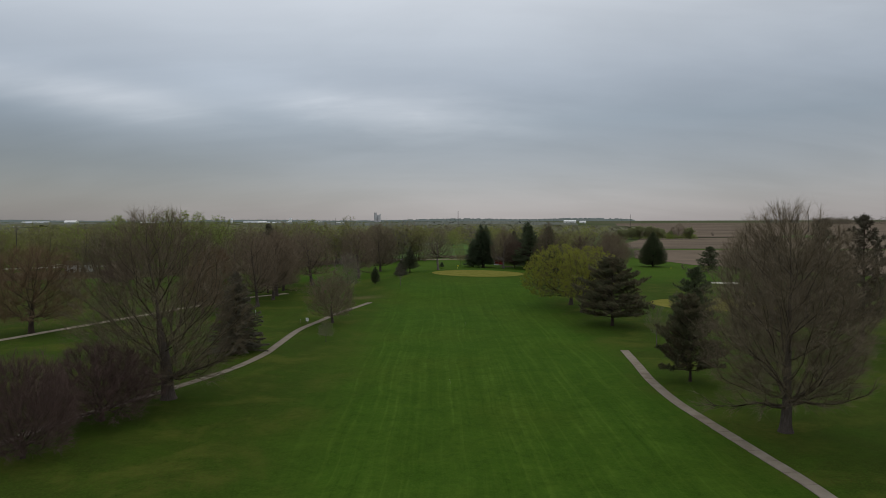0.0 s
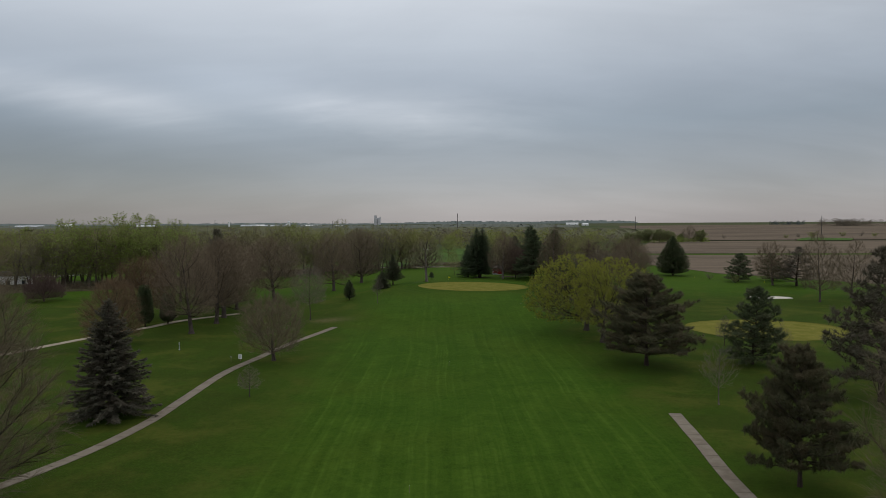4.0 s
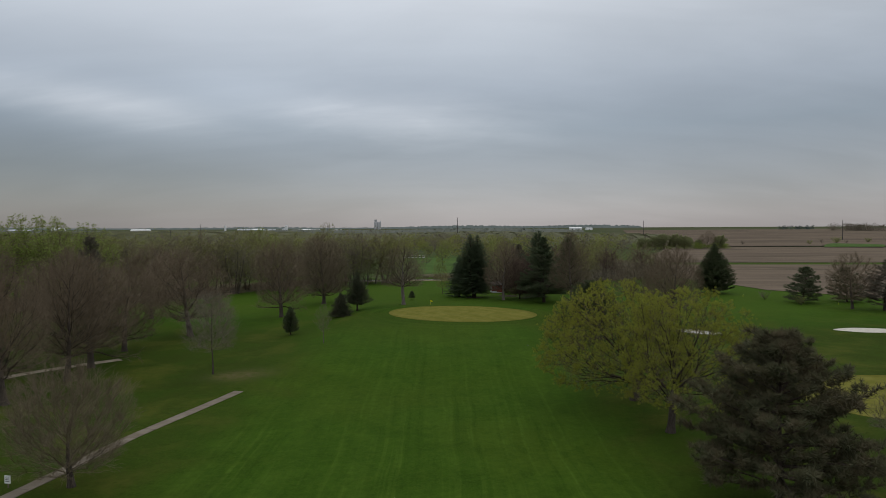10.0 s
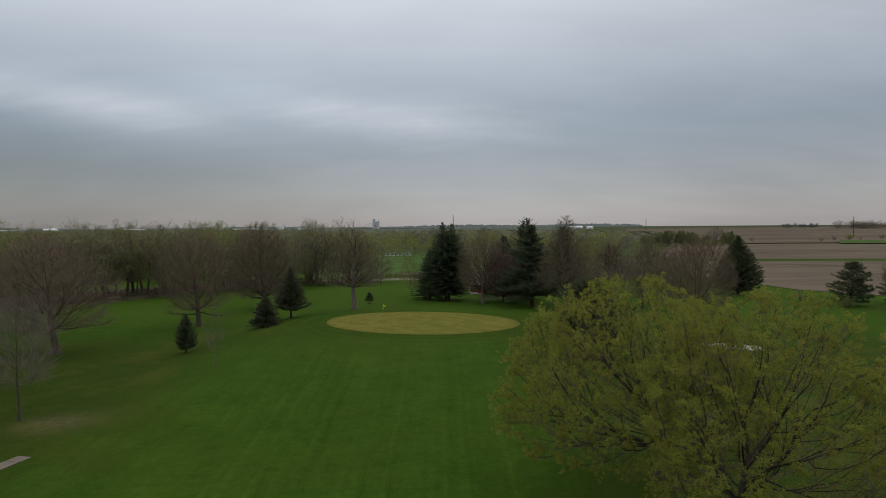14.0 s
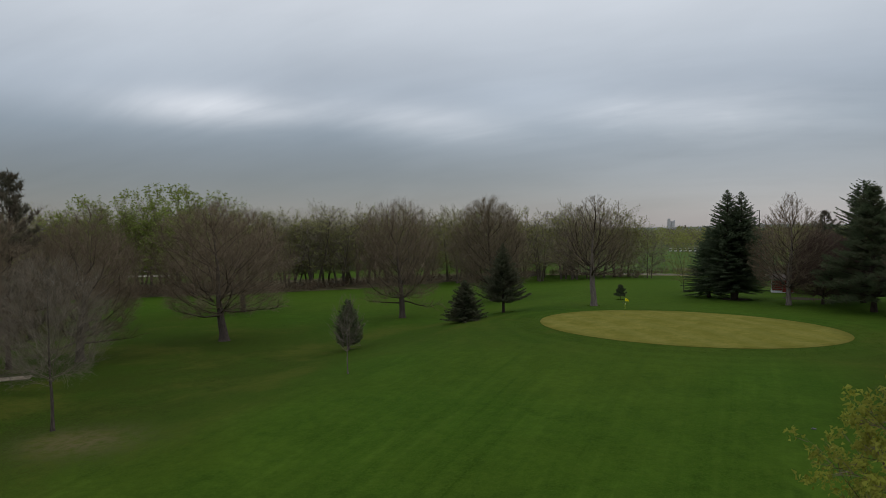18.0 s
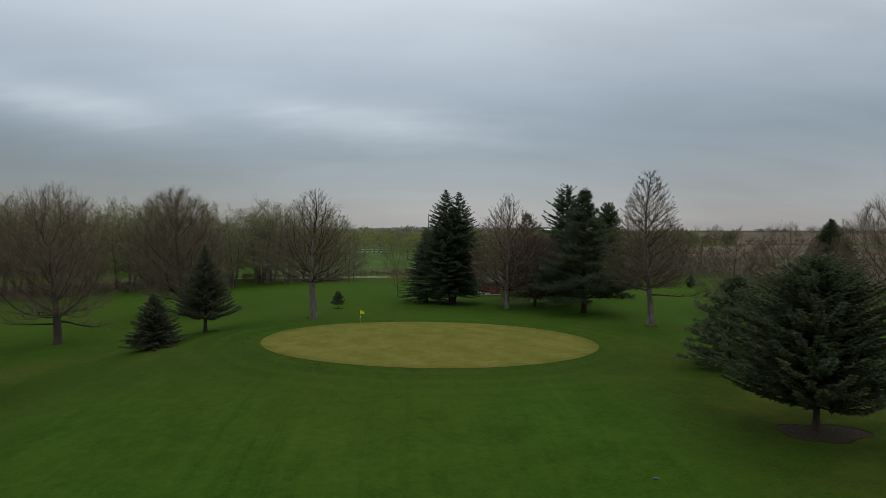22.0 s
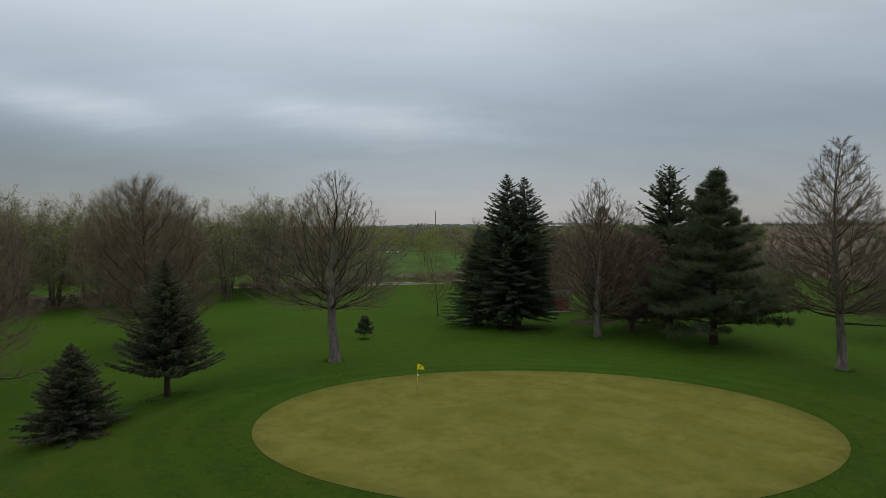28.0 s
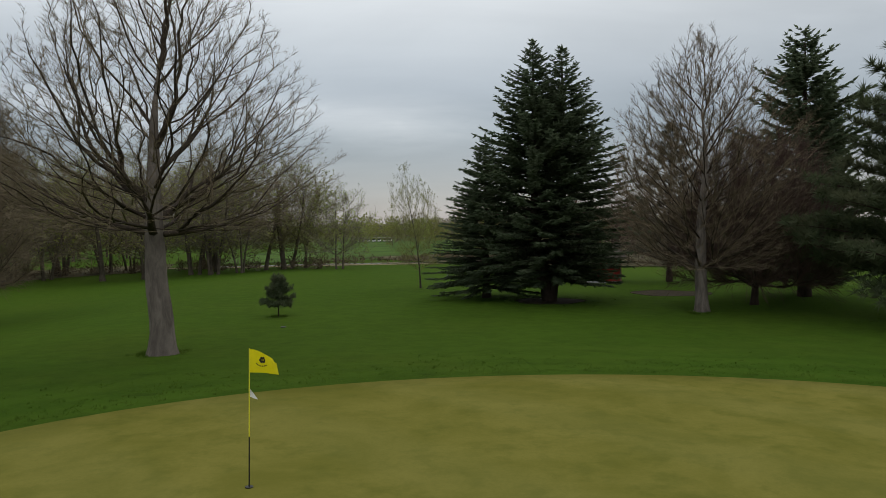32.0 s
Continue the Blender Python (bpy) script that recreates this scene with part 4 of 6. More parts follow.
tree_kind("young_tree", BARK, TWIG_PALE, seed=54, hgt=13, radius=4.0, bole=0.28, shape="round", nodes=800, lift=(0.15, 0.8), girth=0.14, spray=15, twig=1.0, leader=0.85, fine=0.0065, whole=True, splay=0.3)
tree_kind("sapling_thin", BARK_PALE, TWIG_PALE, seed=53, hgt=8, radius=2.4, bole=0.30, shape="round", nodes=300, lift=(0.2, 0.75), girth=0.085, spray=9, twig=0.4, fine=0.0065, whole=True)
tree_kind("locust", BARK, TWIG, LEAF, seed=61, hgt=16.0, radius=9.3, bole=0.17, shape="wide", nodes=2300, lift=(-0.15, 0.6), girth=0.56, spray=8, twig=0.7, leader=0.30, fine=0.011, leaves=21, leaf=0.09, balance=0.42, hollow=0.36, pipe=1.8, skew=(-4.0, -3.6), shell=0.93, lows=2, tower=0.9)
tree_kind("locust_tall", BARK, TWIG, LEAF, seed=62, hgt=16.6, radius=7.4, bole=0.20, shape="round", nodes=1500, lift=(0.0, 0.6), girth=0.46, spray=8, twig=0.7, leader=0.40, fine=0.011, leaves=21, leaf=0.09, balance=0.42, hollow=0.36, pipe=1.8, skew=(1.0, -0.6), shell=0.93, tower=0.9)
tree_kind("budding", BARK, TWIG_MOSS, BUDS, seed=63, hgt=11, radius=3.0, bole=0.16, shape="egg", nodes=420, lift=(0.2, 0.85), girth=0.10, spray=8, twig=0.6, fine=0.008, leaves=2, leaf=0.10, whole=True)
conifer_kind("spruce", spruce_parts, BARK_RED, SPRUCE, seed=71, hgt=18, radius=5.6, clear=0.05, gap=0.40, spray=0.48, density=1.25)
conifer_kind("spruce_twin", spruce_parts, BARK_RED, SPRUCE, seed=72, hgt=18, radius=5.8, clear=0.085, tops=2, per=8, gap=0.38, spray=0.44, droop=0.34, ragged=0.14, density=1.45, belly=0.35)
conifer_kind("blue_spruce", spruce_parts, BARK_RED, BLUE_SPRUCE, seed=73, hgt=12, radius=4.4, clear=0.05, gap=0.34, spray=0.55, power=0.75, density=1.15)
conifer_kind("lawn_spruce", spruce_parts, BARK_RED, LAWN_NEEDLE, seed=74, hgt=9.5, radius=3.6, clear=0.16, gap=0.18, per=9, spray=0.34, density=1.9, power=0.95, droop=0.0, ragged=0.28)
conifer_kind("shrub_spruce", spruce_parts, BARK_RED, LAWN_NEEDLE, seed=75, hgt=5.2, radius=2.5, clear=0.02, gap=0.16, per=10, spray=0.33, density=2.0, power=0.78, droop=0.2, ragged=0.22)
conifer_kind("cone", spruce_parts, BARK_RED, YEW, seed=76, hgt=15, radius=6.4, clear=0.06, droop=0.05, gap=0.36, per=13, power=0.92, spray=0.6, density=1.0, belly=0.25, ragged=0.05)
conifer_kind("column", spruce_parts, BARK_RED, YEW, seed=77, hgt=8, radius=1.9, clear=0.10, droop=-0.4, gap=0.17, per=11, power=0.30, spray=0.7, density=1.0, ragged=0.06)
conifer_kind("juniper_egg", spruce_parts, BARK_RED, YEW, seed=78, hgt=6, radius=1.9, clear=0.10, droop=-0.15, gap=0.22, power=0.72, spray=0.38, density=1.5, belly=0.35, ragged=0.12)
conifer_kind("fir", spruce_parts, BARK_RED, SPRUCE, seed=86, hgt=18.8, radius=5.4, clear=0.06, gap=0.46, per=7, spray=0.5, power=0.56, droop=0.10, ragged=0.30, density=1.3)
conifer_kind("dome", spruce_parts, BARK_RED, YEW, seed=87, hgt=17.4, radius=3.9, clear=0.05, gap=0.50, per=8, spray=0.66, power=0.42, droop=0.05, ragged=0.12, density=0.95)
conifer_kind("yew", spruce_parts, BARK_RED, YEW, seed=79, hgt=10.8, radius=5.8, clear=0.15, droop=0.02, gap=0.22, per=12, power=0.66, spray=0.38, density=1.8, belly=0.3, ragged=0.26)
conifer_kind("pine", pine_parts, BARK_RED, PINE, seed=81, hgt=15, radius=7.5, levels=15, per=7, tuft=0.56, blades=15, density=1.25, clear=0.12)
conifer_kind("pine_dense", pine_parts, BARK_RED, PINE_GREEN, seed=82, hgt=18, radius=6.2, levels=22, per=7, tuft=0.5, blades=16, crown="cone", clear=0.12, density=1.35, lift=0.08)
conifer_kind("pine_round", pine_parts, BARK_RED, YEW, seed=83, hgt=12, radius=5.2, levels=16, per=7, tuft=0.62, blades=8, crown="wide", clear=0.05, density=0.7)
conifer_kind("pine_brown", pine_parts, BARK_RED, PINE_BROWN, seed=84, hgt=16, radius=5.6, levels=16, per=6, clear=0.12, tuft=0.55, blades=13, crown="wide", density=0.75)
conifer_kind("pine_baby", pine_parts, BARK_RED, PINE_GREEN, seed=85, hgt=2.8, radius=1.15, levels=8, per=5, clear=0.30, tuft=0.24, blades=10, density=3.0, crown="wide")
brush_kind("shrub", TWIG_PLUM, 91, 3.0, 1.6)
brush_kind("twiggy", TWIG_PALE, 92, 3.0, 1.6, 9)
brush_kind("shrub_green", TWIG_MOSS, 93, 4.0, 2.2, 14, BUDS_GREEN, 4, 0.22)

# ---- trees along the fairway, west side ----
BROWN = "large leafless maple with a broad crown, beside the path"
plant("maple", -34.8, 88.9, 25.2, 20.5, BROWN)
plant("crabapple", -38.8, 79.4, 9.6, 13.0, "low leafless crab apple with plum-brown twigs beside the path", name="crab_apple_tree")
plant("crabapple", -40.5, 67.0, 10.6, 10.5, "low leafless crab apple with plum-brown twigs", name="crab_apple_tree", turn=140)
plant("warm", -82.3, 139.9, 18.5, 20.0, "leafless tree with rust-coloured twigs beside the far path")
plant("blue_spruce", -34.8, 119.4, 14.0, 11.0, "grey-green spruce with drooping branches by the path", "spruce", "spruce_tree")
plant("small", -23.2, 152.2, 12.0, 11.2, "small leafless tree with a rounded crown beside the path")
plant("sapling", -20.9, 128.9, 4.5, 3.3, "thin bare sapling with pale twigs in the grass", name="sapling")
plant("young_tree", -25.5, 197.4, 13.6, 8.4, "slender young tree with bare grey twigs", name="sapling", turn=70)
plant("oak", -47.0, 180.4, 21.0, 14.0, "leafless tree with a grey trunk in the rough")
plant("oak", -46.2, 194.0, 20.2, 13.5, "leafless oak with brown twigs in the rough")
plant("warm", -56.6, 166.5, 13.4, 11.0, "low leafless tree with rust-brown twigs beside the far path", turn=55)
plant("warm", -66.0, 203.0, 15.5, 15.0, "leafless tree with rust-brown twigs", turn=200)
plant("column", -60.5, 189.7, 8.7, 3.5, "dark green columnar evergreen beside the path", "evergreen", "columnar_evergreen", "columnar evergreens")
plant("column", -57.2, 194.1, 6.6, 3.4, "dark green columnar evergreen, shorter, beside the path", "evergreen", "columnar_evergreen", "columnar evergreens")
plant("oak_broad", -47.4, 203.5, 19.2, 15.5, "leafless tree with pale crooked low limbs by the path's end", turn=70)
plant("oak_broad", -48.6, 218.0, 16.5, 14.0, "leafless oak with a leaning trunk and low limbs")
plant("oak", -42.6, 235.0, 19.2, 18.0, "leafless oak with low crooked limbs and a dark trunk", turn=20)
plant("oak_broad", -29.8, 262.0, 19.8, 14.0, "leafless oak with wide low limbs", turn=110)
plant("ash", -23.8, 289.0, 20.5, 15.0, "tall leafless tree behind the spruce", turn=15)
plant("oak_far", -62.0, 262.0, 19.0, 17.0, "leafless tree with brown twigs on the lawn", turn=150)
plant("ash_far", -70.0, 236.0, 20.0, 15.0, "leafless tree with brown twigs", turn=80)
plant("juniper_egg", -20.7, 230.8, 5.7, 3.9, "dark green egg-shaped juniper on the slope", "juniper", "juniper")
plant("shrub_spruce", -12.8, 247.0, 5.3, 5.8, "dense low spruce that reaches the ground", "spruce", "spruce_shrub")
plant("lawn_spruce", -10.0, 254.5, 9.6, 8.4, "dark spruce with a short bare trunk", "spruce", "spruce_tree")
plant("sapling_thin", -11.4, 215.6, 7.3, 3.5, "thin bare sapling with pale bark on the slope", name="sapling")

# ---- trees along the fairway, east side ----
plant("ash", 37.9, 74.0, 25.4, 17.5, "large leafless tree with a dark straight trunk beside the path", turn=40)
plant("pine", 35.9, 96.9, 12.8, 10.2, "dark pine with a bare lower trunk by the path", "pine", "pine_tree")
plant("pine", 37.5, 146.8, 15.0, 17.6, "spreading dark pine with layered limbs", "pine", "pine_tree", turn=100)
plant("locust", 35.2, 180.6, 16.0, 18.6, "spreading tree in fresh yellow-green leaf, its crown leaning to the fairway", turn=0)
plant("locust_tall", 35.4, 167.2, 16.4, 14.8, "tree in fresh yellow-green leaf with dark limbs", turn=0)
plant("pine_round", 54.6, 147.0, 12.9, 10.8, "dense dark rounded pine", "pine", "pine_tree")
plant("pine_brown", 60.7, 124.1, 20.6, 14.8, "tall weathered pine behind the leafless tree", "pine", "pine_tree")
plant("pine_brown", 70.0, 124.0, 23.8, 13.0, "tall weathered pine with gaps in the crown", "pine", "pine_tree", turn=130)
plant("pine_brown", 81.0, 130.0, 24.5, 14.0, "tall weathered pine with gaps in the crown", "pine", "pine_tree", turn=250)
plant("pine_round", 46.5, 62.0, 9.0, 9.0, "dark bushy pine with low branches", "pine", "pine_tree", turn=75)
plant("sapling_thin", 39.6, 123.4, 7.7, 5.0, "thin bare sapling in the grass", name="sapling", turn=10)
plant("sapling", 56.7, 162.9, 5.9, 3.6, "thin bare sapling by the second green", name="sapling", turn=95)
plant("sapling", 63.5, 155.0, 5.6, 3.2, "thin bare sapling by the second green", name="sapling", turn=200)
plant("oak_far", 119.6, 274.0, 15.8, 13.0, "leafless tree beside dark junipers", turn=60)
plant("pine_brown", 126.2, 270.7, 14.0, 14.5, "broad brownish juniper at the edge of the course", "juniper", "juniper_tree", turn=20)
plant("ash_far", 109.6, 226.5, 21.0, 11.0, "tall leafless tree beside the bunker", turn=190)
plant("ash_far", 124.0, 236.0, 18.0, 13.0, "leafless tree beyond the bunker", turn=10)
plant("oak_far", 74.5, 288.0, 15.5, 13.0, "leafless tree with fan-shaped branches", turn=75)
plant("ash_far", 64.0, 285.0, 14.6, 13.0, "leafless tree with many upright limbs", turn=130)
plant("oak", 61.9, 245.5, 18.0, 12.5, "leafless tree with crooked limbs on the slope", turn=250)
plant("cone", 99.3, 315.8, 16.0, 15.4, "dense dark cone-shaped evergreen at the field's edge", "evergreen", "cone_evergreen")
plant("pine_round", 114.1, 288.7, 10.8, 11.4, "rounded dark evergreen at the field's edge", "evergreen", "evergreen_tree", turn=35)
plant("pine_round", 127.9, 290.5, 10.6, 11.0, "rounded dark evergreen at the field's edge", "evergreen", "evergreen_tree", turn=185)
plant("twiggy", 107.3, 297.5, 3.0, 4.3, "low bare shrub in the grass", "shrub", "shrub")
plant("shrub_green", 111.0, 284.0, 3.0, 3.2, "low shrub with opening buds", "shrub", "shrub")
plant("yew", 37.4, 217.6, 10.5, 12.4, "broad dark yew in a ring of mulch, with low limbs", "yew", "yew_tree")
plant("pine_round", 40.2, 235.2, 8.2, 8.6, "dark bushy pine beside the yew", "pine", "pine_tree", turn=10)
plant("juniper_egg", 86.0, 330.0, 3.2, 3.0, "small dark evergreen beyond the rise", "evergreen", "small_evergreen")
plant("juniper_egg", 79.0, 338.0, 2.8, 2.8, "small dark evergreen beyond the rise", "evergreen", "small_evergreen")
tagged(blob("mulch_ring", 37.6, 217.2, 2.4, 2.0, MULCH, 0.015, 0.2, 4, thick=0.012), "ring of dark bark mulch under the yew", "mulch", kind="structure")

# ---- trees round the green ----
plant("linden", 0.4, 265.4, 16.5, 15.8, "tall leafless linden with a pale furrowed trunk behind the green", turn=0)
plant("linden_slim", 27.0, 279.2, 17.2, 11.6, "leafless linden with reddish upright twigs between the evergreens")
plant("linden_pale", 42.3, 260.8, 19.2, 12.2, "tall narrow leafless linden beside the green", turn=200)
plant("spruce_twin", 19.3, 286.6, 18.0, 13.6, "tall dark spruce with two pointed tops", "spruce", "spruce_tree", turn=8)
plant("spruce", 15.2, 289.5, 12.0, 10.0, "dark spruce, lower, beside the twin-topped one", "spruce", "spruce_tree")
plant("fir", 37.8, 287.2, 18.9, 12.6, "tall dark fir with a blunt ragged top behind the pine", "fir", "fir_tree", turn=160)
plant("pine_dense", 37.2, 273.5, 18.2, 14.0, "tall dark green pine with long soft limbs", "pine", "pine_tree")
plant("pine_brown", 33.5, 302.0, 15.4, 9.5, "brownish pine in the shade of the group", "pine", "pine_tree", turn=60)
plant("crabapple", 31.8, 282.5, 11.5, 11.0, "leafless reddish-brown tree in the shade of the group", turn=300)
plant("dome", 49.3, 304.0, 17.2, 7.6, "tall dark evergreen with a rounded top", "evergreen", "columnar_evergreen")
plant("pine_baby", 1.9, 279.8, 2.5, 1.9, "small young pine with a bare stem in the grass", "pine", "young_pine")
plant("budding", 10.4, 299.0, 11.0, 5.0, "slender tree with opening yellow-green buds")
for x, y, r in ((19.3, 286.6, 2.6), (29.5, 291.0, 3.0)):
    tagged(blob("needle_litter", x, y, r, r * 0.8, MULCH, 0.02, 0.1, int(r * 10), thick=0.02), "brown needle litter under the evergreens", "needle litter", kind="structure")


# ---- woods ----
def wood_kind(name, seed, hgt, radius, bark_m, leaf_m, stems=1, leafy=0.0, leaf=0.20, nodes=170, spray=15, fine=0.021, shape="round", twig=1.35):
    """A tree of the wood: one or more stems, their limbs, a haze of twigs, and buds."""
    trunk, twig_w, bud = Wood(), Wood(), Wood()
    rng = random.Random(seed)
    for k in range(stems):
        tr, limbs_, small, fol = bare_parts(seed * 7 + k, hgt * (1 - 0.09 * k), radius / (1 + 0.22 * (stems - 1)), 0.17, shape, nodes // stems, (0.05, 0.6), 0.013 * hgt / (1 + 0.25 * (stems - 1)), spray, twig, 0.7, fine, 0.5, 0.0, 2 if leafy else 0, leaf, 0.45, 0.8, 3, 0.75)
        a = 6.28 * k / stems + rng.uniform(-0.4, 0.4)
        off = Vector((math.cos(a), math.sin(a), 0)) * (0.0 if stems == 1 else 0.5)
        tilt = 0.0 if stems == 1 else rng.uniform(0.10, 0.20)
        for src, dst in [(tr, trunk), (small, twig_w), (fol, bud)] + [(w, trunk) for w in limbs_]:
            o = len(dst.v)
            dst.v += [(x + off.x * (1 + tilt * z), y + off.y * (1 + tilt * z), z) for x, y, z in src.v]
            keep = src.f if dst is not bud else [f for f in src.f if rng.random() < leafy]
            dst.f += [tuple(i + o for i in f) for f in keep]
    parts = [("trunk", trunk.mesh("trunk", STEM, True)), ("crown", twig_w.mesh("crown", bark_m))]
    if bud.f:
        parts.append(("foliage", bud.mesh("foliage", leaf_m)))
    KINDS[name] = (hgt, radius, parts)


wood_kind("wood_brown", 101, 18, 6, TWIG, BUDS, 1, 0.3)
wood_kind("wood_grey", 102, 18, 5.5, TWIG_PALE, BUDS, 3, 0.6)
wood_kind("wood_bud", 103, 19, 6, TWIG_MOSS, BUDS, 2, 0.9)
wood_kind("wood_green", 104, 20, 6.5, TWIG_MOSS, BUDS_GREEN, 1, 1.0, 0.33, 250, 13)
wood_kind("wood_plum", 105, 14, 5.5, TWIG_PLUM, BUDS, 2, 0.0, shape="wide")
wood_kind("wood_willow", 106, 13, 6, TWIG_PALE, BUDS_GREEN, 2, 1.0, 0.18, shape="wide")
wood_kind("far_bud", 107, 19, 6, TWIG_MOSS, BUDS, 1, 1.0, 0.5, 70, 8, 0.05, "round", 1.8)
wood_kind("far_green", 108, 20, 6.5, TWIG_MOSS, BUDS_GREEN, 1, 1.0, 0.55, 70, 8, 0.05, "round", 1.8)
wood_kind("far_brown", 109, 18, 6, TWIG, BUDS, 1, 0.3, 0.4, 70, 8, 0.05, "round", 1.8)
wood_kind("hedge_green", 110, 14, 7, TWIG, HEDGE, 2, 1.0, 0.75, 130, 14, 0.04, "round", 1.5)

LOOK = {
    "wood_brown": "leafless brown tree at the edge of the wood", "wood_grey": "leafless grey tree with several stems in the wood", "wood_bud": "tree of the wood with olive opening buds",
    "wood_green": "tall tree of the wood in early pale green leaf", "wood_plum": "leafless tree with reddish-brown twigs in the wood", "wood_willow": "spreading tree in early pale green leaf beyond the creek",
}


def places(n, x0, y0, x1, y1, depth, seed, hmin, hmax):
    """Spots in a belt from one point to another, of some depth to its left: x, y, height, width, turn."""
    rng = random.Random(seed)
    nx, ny = -(y1 - y0), x1 - x0
    ln = math.hypot(nx, ny)
    for k in range(n):
        u, v = (k + rng.random()) / n, rng.random() ** 1.3 * depth
        hh = rng.uniform(hmin, hmax)
        yield x0 + (x1 - x0) * u + nx / ln * v, y0 + (y1 - y0) * u + ny / ln * v, hh, hh * rng.uniform(0.68, 1.0), rng.uniform(0, 360), rng


def wood(kinds, group, *belt):
    for x, y, hh, width, turn, rng in places(*belt):
        kind = rng.choice(kinds)
        plant(kind, x, y, hh, width, LOOK[kind], group=group, turn=turn)


def far_wood(name, kinds, label, *belts):
    """Trees of a far wood, which nobody could count, joined."""
    slots, verts, faces, index = [], [], [], []
    for belt in belts:
        for x, y, hh, width, turn, rng in places(*belt):
            h0, r0, parts = KINDS[rng.choice(kinds)]
            m = pose(x, y, height(x, y), 0, 0, turn) @ Matrix.Diagonal((width / (2 * r0), width / (2 * r0), hh / h0, 1))
            for _, me in parts:
                co = np.empty(len(me.vertices) * 3)
                me.vertices.foreach_get("co", co)
                w = np.c_[co.reshape(-1, 3), np.ones(len(me.vertices))] @ np.array(m).T
                o = len(verts)
                verts.extend(map(tuple, w[:, :3]))
                if me.materials[0] not in slots:
                    slots.append(me.materials[0])
                k = slots.index(me.materials[0])
                for poly in me.polygons:
                    faces.append(tuple(i + o for i in poly.vertices))
                    index.append(k)
    me = mesh(name, verts, faces, slots[0])
    for s in slots[1:]:
        me.materials.append(s)
    me.polygons.foreach_set("material_index", index)
    return tagged(new(name, me), label, "wood", kind="stuff")


# the belt along the creek, behind the lawn
wood(["wood_brown", "wood_grey", "wood_grey", "wood_bud"], "trees along the creek", 66, -6, 356, -140, 270, -28, 201, 17.5, 24)
wood(["wood_bud", "wood_green", "wood_brown"], "trees along the creek", 34, -45, 392, -215, 300, -50, 202, 16, 25)
wood(["wood_brown", "wood_bud", "wood_green", "wood_bud"], "trees of the west wood", 44, -140, 270, -290, 178, -60, 203, 13, 23)
wood(["wood_plum", "wood_brown", "wood_plum", "wood_brown", "wood_bud"], "trees behind the green", 36, 108, 388, 44, 338, -60, 206, 12, 17)
far_wood("far_wood", ["far_green", "far_bud", "far_brown"], "wood in early pale green leaf behind the nearer trees", (46, -150, 130, -260, 330, 120, 205, 16, 24), (18, -150, 420, -320, 560, 160, 210, 13, 19))
far_wood("creek_wood", ["far_bud", "far_green", "far_green", "far_brown"], "small trees in early leaf beyond the creek", (20, 60, 470, -20, 590, -90, 207, 8, 12), (16, 18, 430, 110, 470, 60, 208, 7, 11))
for x, y, hh, width in ((182, 676, 11, 14), (190, 670, 13, 13), (199, 674, 15, 16), (208, 670, 15, 15), (217, 676, 13, 14), (226, 690, 11, 11), (254, 692, 13, 14), (236, 694, 9, 9)):
    plant("hedge_green", x, y, hh, width, "rounded tree in early leaf in the field hedge", group="trees of the field hedge", turn=x)
plant("ash_far", 243, 693, 17, 16, "large leafless tree in the field hedge", turn=15)
plant("wood_bud", -85, 672, 27, 15, "tall thin lone tree in early leaf beyond the woods", turn=30)
plant("crabapple", -110.8, 238.7, 8.5, 11, "low leafless tree with plum-brown twigs on the west lawn", turn=80)
plant("wood_willow", -2.5, 352, 15, 13, "spreading tree in early pale green leaf by the creek", turn=15)
plant("wood_grey", -18.0, 350, 17, 12, "leafless grey tree with several stems by the creek", turn=75)
for x, y, hh in ((-118, 284, 25), (-111, 287, 26.5), (-104, 288, 26), (-97, 286, 25.5), (-90, 290, 24)):
    plant("wood_green", x, y, hh, hh * 0.68, "tall tree of the wood in early pale green leaf", turn=7 * x)
plant("wood_green", -128, 282, 24, 17, "tall tree of the wood in early pale green leaf", turn=5)
plant("wood_green", -176, 262, 24, 17, "tall tree of the wood in early pale green leaf", turn=115)

plant("pine_brown", -52, 212, 22.2, 10.5, "tall dark pine that stands among the leafless trees", "pine", "pine_tree", turn=40)


def canopy(name, line, width, low, high, material, seed, label, category="wood", step=9.0, rows_=5):
    """A far wood as one lumpy mass of crowns, steep at its edges."""
    rng = random.Random(seed)
    pts = [Vector((x, y, 0)) for x, y in line]
    n = max(12, int(sum((b - a).length for a, b in zip(pts, pts[1:])) / step))
    verts, faces = [], []
    swell = [rng.uniform(0, 6.28) for _ in range(4)]
    for i in range(n + 1):
        q, t = along(pts, min(0.9999, i / n))
        side = Vector((-t.y, t.x, 0))
        tall = 0.5 + 0.25 * math.sin(i * 0.071 + swell[0]) + 0.25 * math.sin(i * 0.023 + swell[1])
        for j in range(rows_):
            p = q + side * (width * (j / (rows_ - 1) - 0.5) + rng.uniform(-0.1, 0.1) * width / rows_) + t * rng.uniform(-0.45, 0.45) * step
            edge = j in (0, rows_ - 1) or i in (0, n)
            hh = -0.5 if edge else (low + (high - low) * tall) * rng.uniform(0.45, 1.15)
            verts.append((p.x, p.y, height(p.x, p.y) + hh))
    for i in range(n):
        for j in range(rows_ - 1):
            o = i * rows_ + j
            faces.append((o, o + rows_, o + rows_ + 1, o + 1))
    return tagged(new(name, mesh(name, verts, faces, material)), label, category, kind="stuff")


